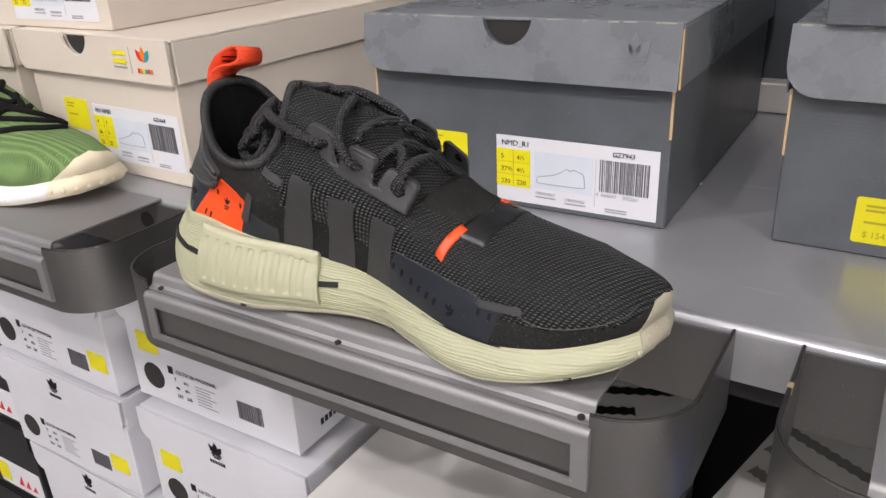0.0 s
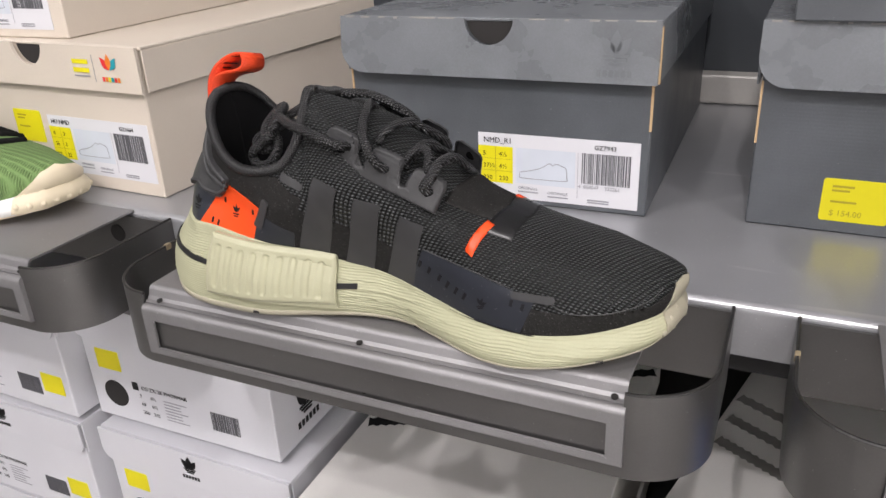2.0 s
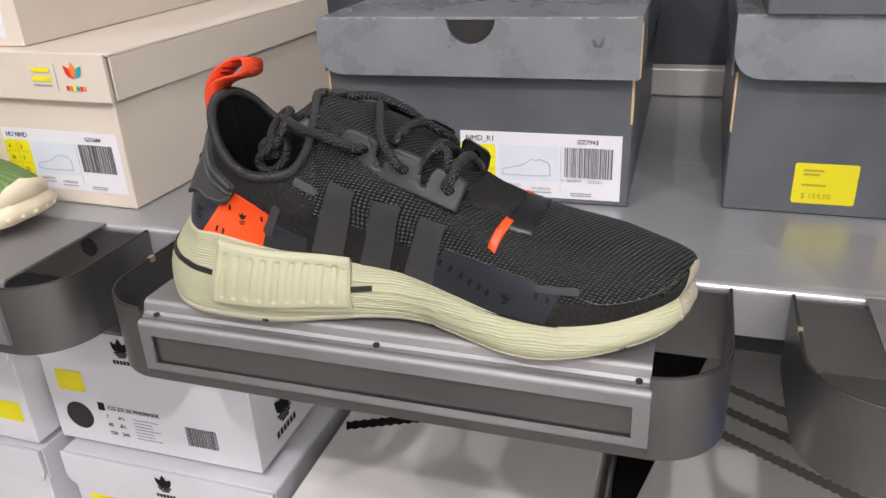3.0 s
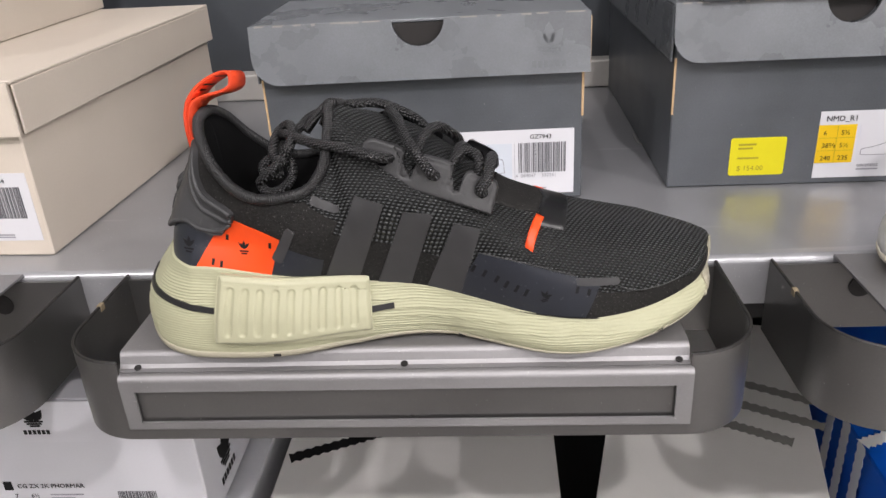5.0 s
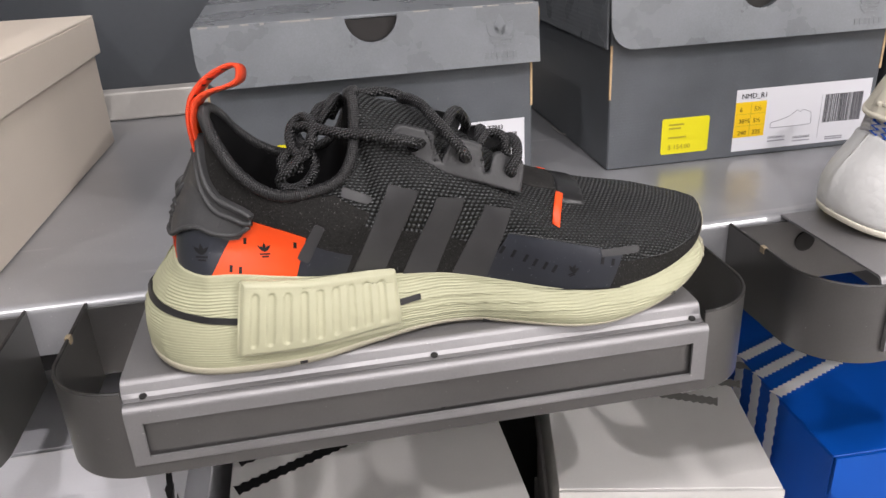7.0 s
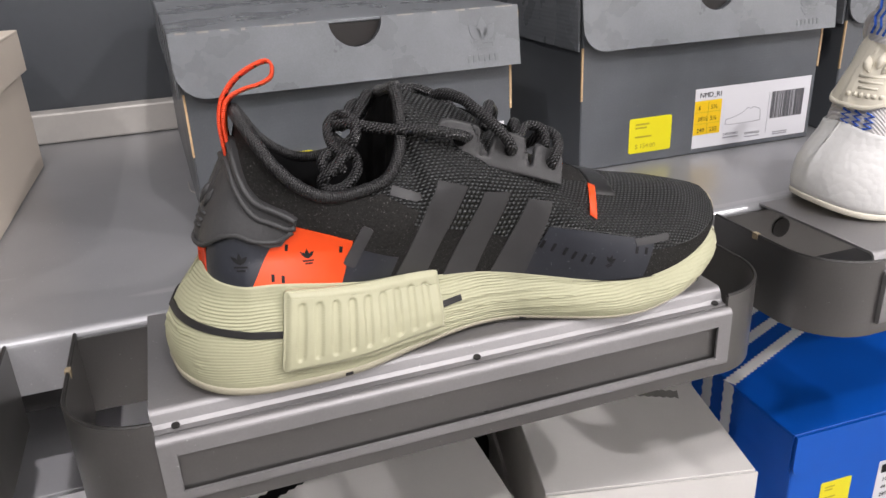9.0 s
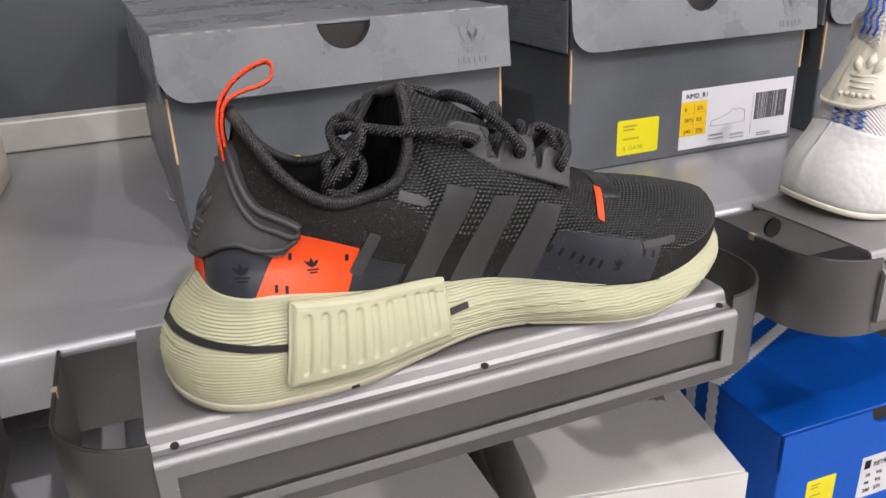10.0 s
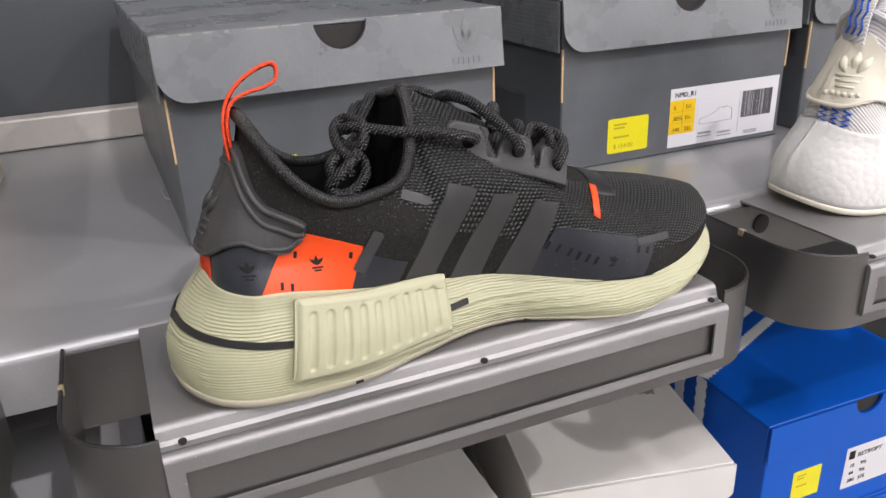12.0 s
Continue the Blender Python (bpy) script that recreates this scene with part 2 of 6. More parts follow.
ORANGE = material("orange_film", (0.74, 0.064, 0.006), 0.42, 0, 0.03, 900, 0.03, 1200, 0.05, 60)
TAB = add_waves(material("orange_webbing", (0.86, 0.064, 0.010), 0.6, 0, 0.05, 900), 380, 0.6, (0, 90, 0), 0.0005, 0.12)
FOAM = material("pale_olive_foam", (0.385, 0.385, 0.255), 0.6, 0, 0.05, 500, 0.12, 900, 0.04, 30)
PLUG = material("pale_olive_plug", (0.41, 0.405, 0.275), 0.48, 0, 0.02, 500, 0.05, 900, 0.03, 30)
GUM = material("tan_rubber", (0.37, 0.345, 0.26), 0.55, 0, 0.04, 500, 0.08, 900, 0.05, 30)
GREEN_KNIT = add_waves(material("green_knit", (0.155, 0.255, 0.085), 0.8, 0, 0.15, 700, 0.3, 900, 0.06, 40), 75, 0.8, (0, 25, 75), 0.0012, 0.3, ((0, 0, 0), 210))
FOAM_WHITE = add_scales(material("white_foam", (0.68, 0.68, 0.67), 0.55, 0, 0.02, 300, 0.2, 400, 0.02, 30), (260, 260, 260), 0.0006, 0.5)
CREAM_RUBBER = material("cream_rubber", (0.66, 0.58, 0.42), 0.5, 0, 0.03, 300, 0.05, 700, 0.03, 30)
OFFWHITE = material("off_white_rubber", (0.72, 0.68, 0.57), 0.5, 0, 0.02, 300, 0.05, 700, 0.03, 30)
WHITE_KNIT = add_waves(material("white_knit", (0.70, 0.68, 0.68), 0.8, 0, 0.08, 700, 0.2, 900, 0.03, 40), 240, 0.6, (0, 30, 0), 0.0006, 0.15)
ZIG_BLUE = material("blue_thread", (0.03, 0.12, 0.55), 0.7, 0, 0.1, 700)
FUZZ = material("black_chenille", (0.010, 0.010, 0.010), 0.95, 0, 0.3, 600, 0.8, 500, spec=0.1)


# ---------------------------------------------------------------- mesh tools
def empty_thing(name, m=None):
    ob = new(name)
    if m is not None:
        ob.matrix_world = m
    return ob


def part(name, bm, mat, parent=None, label="", smooth=False):
    me = bpy.data.meshes.new(name)
    bm.normal_update()
    bm.to_mesh(me)
    bm.free()
    me.materials.append(mat)
    if smooth:
        me.shade_smooth()
    ob = new(name, me)
    ob.parent = parent
    if label:
        ob["label"] = label
    return ob


def box_bm(x0, x1, y0, y1, z0, z1, bevel=0.0, segments=2, bm=None):
    bm = bm or bmesh.new()
    r = bmesh.ops.create_cube(bm, size=1.0)
    vs = r["verts"]
    for v in vs:
        v.co = Vector((x0 if v.co.x < 0 else x1, y0 if v.co.y < 0 else y1, z0 if v.co.z < 0 else z1))
    if bevel:
        es = list({e for v in vs for e in v.link_edges})
        bmesh.ops.bevel(bm, geom=es, offset=bevel, segments=segments, affect="EDGES", profile=0.5)
    return bm


def prism(points, z0, z1, bm=None, m=None):
    """Closed flat outline (x, y) raised from z0 to z1, then moved by m."""
    bm = bm or bmesh.new()
    low = [bm.verts.new((x, y, z0)) for x, y in points]
    top = [bm.verts.new((x, y, z1)) for x, y in points]
    n = len(points)
    bm.faces.new(top)
    bm.faces.new(low[::-1])
    for i in range(n):
        bm.faces.new((low[i], low[(i + 1) % n], top[(i + 1) % n], top[i]))
    if m is not None:
        bmesh.ops.transform(bm, matrix=m, verts=low + top)
    return bm


def grid_bm(rows, bm=None, close_u=False):
    """Quads between rows of points."""
    bm = bm or bmesh.new()
    vs = [[bm.verts.new(p) for p in row] for row in rows]
    nu = len(rows[0])
    for a, b in zip(vs[:-1], vs[1:]):
        for i in range(nu if close_u else nu - 1):
            j = (i + 1) % nu
            bm.faces.new((a[i], a[j], b[j], b[i]))
    return bm


def smooth_path(points, steps=8, closed=False):
    """Catmull-Rom through points."""
    p = [Vector(q) for q in points]
    out, n = [], len(p)
    last = n if closed else n - 1
    for i in range(last):
        a, b = p[i], p[(i + 1) % n]
        a0 = p[i - 1] if (i > 0 or closed) else a * 2 - b
        b1 = p[(i + 2) % n] if (i + 2 < n or closed) else b * 2 - a
        for k in range(steps):
            t = k / steps
            out.append(0.5 * (2 * a + (b - a0) * t + (2 * a0 - 5 * a + 4 * b - b1) * t * t + (3 * a - a0 - 3 * b + b1) * t**3))
    if not closed:
        out.append(p[-1])
    return out


def tube_bm(points, radius, sides=8, closed=False, flat=1.0, bm=None):
    """A round or flattened cord along points."""
    bm = bm or bmesh.new()
    rows, n = [], len(points)
    up = Vector((0.13, 0.21, 0.97)).normalized()
    for i, p in enumerate(points):
        q = points[(i + 1) % n] if (closed or i + 1 < n) else p
        o = points[i - 1] if (closed or i > 0) else p
        d = (q - o).normalized()
        a = (up - d * up.dot(d)).normalized()
        up = a
        c = d.cross(a)
        r = radius(i / max(1, n - 1)) if callable(radius) else radius
        rows.append([bm.verts.new(p + r * (math.cos(w) * c + flat * math.sin(w) * a)) for w in [2 * math.pi * k / sides for k in range(sides)]])
    pairs = list(zip(rows[:-1], rows[1:])) + ([(rows[-1], rows[0])] if closed else [])
    for a, b in pairs:
        for k in range(sides):
            bm.faces.new((a[k], a[(k + 1) % sides], b[(k + 1) % sides], b[k]))
    if not closed:
        bm.faces.new(rows[0][::-1])
        bm.faces.new(rows[-1])
    return bm


def text_part(name, body, size, mat, parent, m, thick=0.00012):
    """Letters of the built-in font as a thin raised mesh, upright in the local x-y plane of m."""
    cu = bpy.data.curves.new(name, "FONT")
    cu.body, cu.size, cu.extrude, cu.resolution_u = body, size, thick, 2
    tmp = bpy.data.objects.new("tmp", cu)
    scene.collection.objects.link(tmp)
    bpy.context.view_layer.update()
    me = bpy.data.meshes.new_from_object(tmp.evaluated_get(bpy.context.evaluated_depsgraph_get()))
    bpy.data.objects.remove(tmp)
    bpy.data.curves.remove(cu)
    me.materials.clear()
    me.materials.append(mat)
    me.name = name
    ob = new(name, me)
    ob.parent = parent
    ob.matrix_local = m
    return ob


def arc(cx, cy, r, a0, a1, n=8):
    return [(cx + r * math.cos(radians(a0 + (a1 - a0) * k / n)), cy + r * math.sin(radians(a0 + (a1 - a0) * k / n))) for k in range(n + 1)]


FACE = pose(0, 0, 0, 90)  # flat x-y drawing stood upright, facing -y


def front(x, y, z):
    return pose(x, y, z) @ FACE


def trefoil(name, size, mat, parent, m, thick=0.0002, letters=True):
    """Three pointed leaves with bars across and a row of bars below: a plain emblem."""
    bm = bmesh.new()
    for turn, s in ((0, 1.0), (38, 0.92), (-38, 0.92)):
        pts = [(0, 0.05), (0.13, 0.2), (0.15, 0.33), (0.09, 0.48), (0, 0.62), (-0.09, 0.48), (-0.15, 0.33), (-0.13, 0.2)]
        c, sn = math.cos(radians(turn)), math.sin(radians(turn))
        prism([(size * s * (x * c + y * sn), size * s * (-x * sn + y * c)) for x, y in pts], 0, thick, bm)
    for k, w in ((0, 0.30), (1, 0.24), (2, 0.16)):
        y = 0.02 - 0.085 * k
        prism([(-w * size, (y - 0.03) * size), (w * size, (y - 0.03) * size), (w * size, (y + 0.03) * size), (-w * size, (y + 0.03) * size)], 0, thick, bm)
    if letters:
        for k in range(6):
            x = (-0.42 + 0.145 * k) * size
            prism([(x, -0.46 * size), (x + 0.10 * size, -0.46 * size), (x + 0.10 * size, -0.30 * size), (x, -0.30 * size)], 0, thick, bm)
    ob = part(name, bm, mat, parent)
    ob.matrix_local = m
    return ob


def plate(name, x0, x1, z0, z1, y, mat, parent, label="", thick=0.0002, radius=0.0, m=None):
    """A thin upright sheet facing -y, lying on the plane y."""
    if radius:
        pts = arc(x1 - radius, z1 - radius, radius, 0, 90, 4) + arc(x0 + radius, z1 - radius, radius, 90, 180, 4) + arc(x0 + radius, z0 + radius, radius, 180, 270, 4) + arc(x1 - radius, z0 + radius, radius, 270, 360, 4)
    else:
        pts = [(x1, z1), (x0, z1), (x0, z0), (x1, z0)]
    bm = prism(pts, 0, thick)
    ob = part(name, bm, mat, parent, label)
    ob.matrix_local = (m if m is not None else Matrix.Identity(4)) @ front(0, y, 0)
    return ob


# ---------------------------------------------------------------- setting
SHELF_Z = 1.0
SHELF_FRONT, SHELF_BACK = 0.087, 0.48


def sheet_profile(points, x0, x1, bm=None):
    """A bent sheet: profile (y, z) drawn from x0 to x1 as a closed section."""
    bm = bm or bmesh.new()
    a = [bm.verts.new((x0, y, z)) for y, z in points]
    b = [bm.verts.new((x1, y, z)) for y, z in points]
    n = len(points)
    for i in range(n):
        j = (i + 1) % n
        bm.faces.new((a[i], b[i], b[j], a[j]))
    bm.faces.new(a[::-1])
    bm.faces.new(b)
    bmesh.ops.recalc_face_normals(bm, faces=bm.faces)
    return bm


def bent(path, thick):
    """Outline of a sheet of that thickness along a (y, z) path."""
    left, right = [], []
    for i, (y, z) in enumerate(path):
        y0, z0 = path[max(0, i - 1)]
        y1, z1 = path[min(len(path) - 1, i + 1)]
        d = math.hypot(y1 - y0, z1 - z0)
        ny, nz = -(z1 - z0) / d, (y1 - y0) / d
        left.append((y, z))
        right.append((y - ny * thick, z - nz * thick))
    return left + right[::-1]


# shelf: one folded steel sheet with a rounded nose and a turned-down lip
nose = [(SHELF_FRONT + y, SHELF_Z + z) for y, z in arc(0.0045, -0.0045, 0.0045, 180, 90, 6)]
shelf_path = [(SHELF_FRONT, 0.9715)] + nose + [(SHELF_BACK, SHELF_Z)]
shelf_bm = sheet_profile(bent(shelf_path, 0.0015), -1.6, 1.6)
shelf = part("shelf", shelf_bm, SHELF_STEEL, None, smooth=False)
tagged(shelf, "grey steel display shelf with rounded front lip", "shelf", kind="structure")
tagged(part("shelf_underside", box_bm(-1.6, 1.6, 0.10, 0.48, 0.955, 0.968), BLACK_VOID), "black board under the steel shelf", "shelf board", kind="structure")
rail = part("back_rail", box_bm(-1.6, 1.6, 0.472, 0.492, 1.0005, 1.027, 0.002), STRIP)
tagged(rail, "pale rail along the back of the shelf", "rail", kind="structure")
tagged(part("wall_panel", box_bm(-1.6, 1.6, 0.494, 0.52, 0.0, 2.6, 0.0015), WALL), "dark slate grey wall panel behind the shelf", "wall panel", kind="structure")
# added near-black sheet: its colour holds the shade behind the lower boxes
tagged(part("lower_back_shade", box_bm(-1.6, 1.6, 0.481, 0.4935, 0.41, 0.9675), BLACK_VOID), "near-black sheet added for the shade behind the lower boxes", "back board", kind="structure")
tagged(part("wall_north", box_bm(-4, 4, 0.522, 0.62, 0, 3.2), PLASTER), "plain wall behind the panels", "wall", kind="structure")
tagged(part("wall_south", box_bm(-4, 4, -4.1, -4.0, 0, 3.2), PLASTER), "plain pale wall across the aisle", "wall", kind="structure")
tagged(part("wall_west", box_bm(-4.1, -4.0, -4.0, 0.62, 0, 3.2), PLASTER), "plain pale side wall", "wall", kind="structure")
tagged(part("wall_east", box_bm(4.0, 4.1, -4.0, 0.62, 0, 3.2), PLASTER), "plain pale side wall", "wall", kind="structure")
tagged(part("floor", box_bm(-4.1, 4.1, -4.1, 0.62, -0.1, 0.0), FLOOR), "grey shop floor", "floor", kind="structure")
tagged(part("ceiling", box_bm(-4.1, 4.1, -4.1, 0.62, 3.2, 3.3), PLASTER), "white ceiling", "ceiling", kind="structure")
low = part("lower_shelf", sheet_profile(bent([(0.06, 0.376), (0.06, 0.396), (0.065, 0.401), (0.48, 0.401)], 0.0015), -1.6, 1.6), STEEL)
tagged(low, "lower grey steel shelf carrying the stacked boxes", "shelf", kind="structure")


# ---------------------------------------------------------------- display trays
TRAY_STEP = 0.353


def build_tray(name="display_tray"):
    """Shoe tray: U-shaped steel band on the shelf front, a flat plate across it and a label holder in front."""
    tray = empty_thing(name)
    # band: outline seen from above
    xl, xr, yb, yf, r, t = -0.1655, 0.1600, 0.0865, -0.0035, 0.034, 0.0017
    bm = bmesh.new()
    for s, x in ((1, xl), (-1, xr)):
        a0, a1 = (180, 270) if s == 1 else (360, 270)
        outer = [(x, yb)] + arc(x + s * r, yf + r, r, a0, a1, 36) + [(x + s * 0.0335, yf)]
        inner = [(x + s * t, yb)] + arc(x + s * r, yf + r, r - t, a0, a1, 36) + [(x + s * 0.0335, yf + t)]
        prism(outer + inner[::-1], 0.9555, 0.9980, bm)
    box_bm(xl + 0.0335, xr - 0.0335, yf, yf + t, 0.9555, 0.9880, bm=bm)
    bmesh.ops.recalc_face_normals(bm, faces=bm.faces)
    band = part("band", bm, STEEL_DARK, tray, "bent steel band with rounded corners")
    # dark worn top edge of the band, with two chips of bare metal
    for s, x in ((1, xl), (-1, xr)):
        a0, a1 = (180, 270) if s == 1 else (360, 270)
        mid = [(x + s * t / 2, yb)] + arc(x + s * r, yf + r, r - t / 2, a0, a1, 36) + [(x + s * 0.0335, yf + t / 2)]
        part("band_edge", tube_bm([Vector((u, v, 0.9980)) for u, v in mid], 0.0009, 6), STEEL_EDGE_HOLE, band, "dark worn rim")
    part("chip", box_bm(xl - 0.0003, xl + t + 0.0003, 0.050, 0.054, 0.9955, 0.9990), CARD_CHIP, band, "chip of bare metal")
    # back plate against the shelf lip; two dark discs stand for shaded holes
    bm = box_bm(xl + t, xr - t, 0.0835, 0.0855, 0.9575, 0.9965, 0.0)
    part("back_plate", bm, STEEL_DARK, tray)
    for x in (-0.118, 0.112):
        bm = bmesh.new()
        bmesh.ops.create_cone(bm, cap_ends=True, segments=20, radius1=0.0062, radius2=0.0062, depth=0.001, matrix=pose(x - 0.0, 0.0832, 0.983, 90))
        part("bolt_hole", bm, STEEL_EDGE_HOLE, tray, "round dark disc for the shade of a bolt hole")
    # plate and its folded front, in one sheet
    p = [(0.0880, 0.9998), (0.0062, 0.9998)]
    p += [(0.0062 + y, 0.9998 + z) for y, z in arc(0, -0.0035, 0.0035, 100, 165, 5)]
    p += [(0.0018, 0.9945), (0.0005, 0.9930), (-0.0020, 0.9926)]
    p = [(y, z) for y, z in p]
    part("plate", sheet_profile(bent(p[::-1], 0.0013), -0.1325, 0.1262), STEEL, tray, "flat brushed steel plate")
    # label holder: frame round a recessed slot
    x0, x1, z0, z1 = -0.1315, 0.1270, 0.9625, 0.9925
    wx0, wx1, wz0, wz1 = -0.1248, 0.1198, 0.9672, 0.9842
    yo = -0.0062
    bm = bmesh.new()
    top = [(-0.0022, 0.9922)] + [(yo + 0.003 + y, 0.9893 + z) for y, z in arc(0, 0, 0.003, 90, 180, 6)] + [(yo, wz1), (yo + 0.0012, wz1), (yo + 0.0012, 0.9885), (-0.0022, 0.9905)]
    sheet_profile(top, x0, x1, bm)
    bot = [(-0.0022, z0)] + [(yo + 0.0015 + y, z0 + 0.0015 + z) for y, z in arc(0, 0, 0.0015, 270, 180, 4)] + [(yo, wz0), (yo + 0.0012, wz0), (yo + 0.0012, z0 + 0.0017), (-0.0022, z0 + 0.0014)]
    sheet_profile(bot, x0, x1, bm)
    box_bm(x0, wx0, yo, yo + 0.0012, wz0, wz1, bm=bm)
    box_bm(wx1, x1, yo, yo + 0.0012, wz0, wz1, bm=bm)
    box_bm(x0, x0 + 0.0012, yo + 0.0012, -0.0030, z0 + 0.002, z1 - 0.003, bm=bm)
    box_bm(x1 - 0.0012, x1, yo + 0.0012, -0.0030, z0 + 0.002, z1 - 0.003, bm=bm)
    holder = part("label_holder", bm, STEEL, tray, "steel label holder frame")
    part("slot", box_bm(x0 + 0.0015, x1 - 0.0015, -0.0026, -0.0018, wz0 - 0.002, wz1 + 0.003), SLOT, holder, "empty dark label slot")
    # dark discs give the rivet holes their shade by colour
    for x in (-0.1236, 0.0, 0.1214):
        bm = bmesh.new()
        bmesh.ops.create_cone(bm, cap_ends=True, segments=16, radius1=0.0016, radius2=0.0016, depth=0.0006, matrix=pose(x, 0.0002, 0.9937, 12))
        part("rivet", bm, STEEL_EDGE_HOLE, tray, "small dark disc for the shade of a rivet hole")
    bm = bmesh.new()
    bmesh.ops.create_cone(bm, cap_ends=True, segments=16, radius1=0.0018, radius2=0.0018, depth=0.0006, matrix=pose(0.002, -0.0028, 0.9690, 70))
    part("rivet", bm, STEEL_EDGE_HOLE, tray)
    return tray


tray = tagged(build_tray(), "grey steel shoe display tray with empty label holder", "display tray", "display trays")
for k in (-1, 1):
    copy_thing(tray, pose(k * TRAY_STEP, 0, 0))


# ---------------------------------------------------------------- shoe boxes
CARD_WORN = material("rubbed_card", (0.30, 0.29, 0.27), 0.7, 0, 0.3, 600)
CARD_PALE = material("pale_card_edge", (0.42, 0.41, 0.39), 0.7, 0, 0.5, 260)
INK_BAR = material("bar_code_ink", (0.10, 0.10, 0.11), 0.5)
def build_box(name, m, w, d, h, card, lid_h=0.035, over=0.003, cut=0.5, round_left=0.016, round_right=0.0, raw=True, lid_card=None, tilt=0.0):
    """A shoe box with its lid: local x across the front, y to the back, z up; the front face lies at y = 0."""
    thing = empty_thing(name, m)
    t = 0.0022
    bm = box_bm(0, w, 0, d, 0, h - t, 0.0009, 1)
    part("body", bm, card, thing)
    # lid: top, three plain sides and a front flap with a rounded corner and a thumb hole
    lid_card = lid_card or card
    lid = part("lid", box_bm(-over, w + over, -0.0005, d + over, h - t, h, 0.0006, 1), lid_card, thing)
    for a, b, c in ((-over, -over + t * 0.7, 0.0005), (w + over - t * 0.7, w + over, 0.0005), (-over + t * 0.7, w + over - t * 0.7, d + over - t * 0.7)):
        part("lid_side", box_bm(a, b, c, d + over, h - lid_h, h - t, 0.0005, 1), lid_card, lid)
    x0, x1, z0, z1 = -over, w + over, h - lid_h, h
    pts = []
    c, r = cut * w, 0.0155
    if cut:
        pts += [(x1, z1), (c + r, z1)] + arc(c, z1, r, 360, 180, 14)[1:-1] + [(c - r, z1), (x0, z1)]
    else:
        pts += [(x1, z1), (x0, z1)]
    pts += arc(x0 + round_left, z0 + round_left, round_left, 180, 270, 6) if round_left else [(x0, z0)]
    pts += arc(x1 - round_right, z0 + round_right, round_right, 270, 360, 6) if round_right else [(x1, z0)]
    bm = prism(pts, 0.0, 0.0018)
    ob = part("lid_flap", bm, lid_card, lid)
    ob.matrix_local = pose(0, -over + 0.0006, h, -tilt) @ front(0, 0, -h)
    if cut:
        # near-black patch behind the cut-out, coloured as the shade inside
        hole = part("thumb_hole", prism([(c + r * 1.0, z1 - 0.0024)] + arc(c, z1, r * 1.0, -8, -172, 12) + [(c - r * 1.0, z1 - 0.0024)], 0, 0.0003), HOLE_SHADE, lid, "dark half-round patch for the shade in the thumb hole")
        hole.matrix_local = front(0, -0.0003, 0)
    if raw:
        rim_pts = [(x0, z1 - 0.001)] + (arc(x0 + round_left, z0 + round_left, round_left, 180, 270, 8) if round_left else [(x0, z0)]) + [(x1 - 0.001, z0)]
        line = part("worn_rim", tube_bm([Vector((a, b, 0.0017)) for a, b in rim_pts], 0.00042, 5), CARD_PALE, lid, "pale rubbed edge of the lid flap")
        line.matrix_local = ob.matrix_local
        rnd = random.Random(int(w * 1e5) + int(m[0][3] * 1e3))
        bm, x = bmesh.new(), x0 + 0.004
        while x < x1 - 0.01:
            k = rnd.uniform(0.002, 0.014)
            if not (cut and c - r - 0.002 < x + k and x < c + r + 0.002):
                box_bm(x, min(x + k, x1), -over - 0.0014, -over + 0.0010, h - rnd.uniform(0.0004, 0.0010), h + 0.0002, bm=bm)
            x += k + rnd.uniform(0.0, 0.012)
        tagged(part("worn_edge", bm, CARD_WORN, lid, "rubbed pale card edge"), kind="stuff")
        part("raw_edge", box_bm(w + over - 0.0004, w + over + 0.0007, -over - 0.0008, -over + 0.0016, h - lid_h + 0.0005, h - 0.003), CARD_RAW, lid, "bare brown card edge")
        part("raw_edge", box_bm(w - 0.0010, w + 0.0004, -0.0005, 0.0010, h * 0.46, h - lid_h - 0.001), CARD_RAW, thing, "bare brown card edge")
        part("raw_edge", box_bm(-0.0004, 0.0008, -0.0005, 0.0010, h * 0.42, h * 0.72), CARD_RAW, thing, "bare brown card edge")
    return thing


def shoe_outline(name, x, z, s, mat, parent, y=-0.0006):
    """Thin drawn outline of a low shoe on a label."""
    pts = [(0, 0.1), (0.02, 0.3), (0.2, 0.38), (0.45, 0.55), (0.62, 0.8), (0.7, 0.72), (0.78, 0.8), (0.9, 0.72), (0.98, 0.62), (1.0, 0.2), (0.97, 0.05), (0.5, 0.02), (0.05, 0.03)]
    path = [Vector((x + s * a, y, z + s * 0.46 * b)) for a, b in pts]
    return part(name, tube_bm(smooth_path(path, 4, True), 0.00022, 4, True), mat, parent)


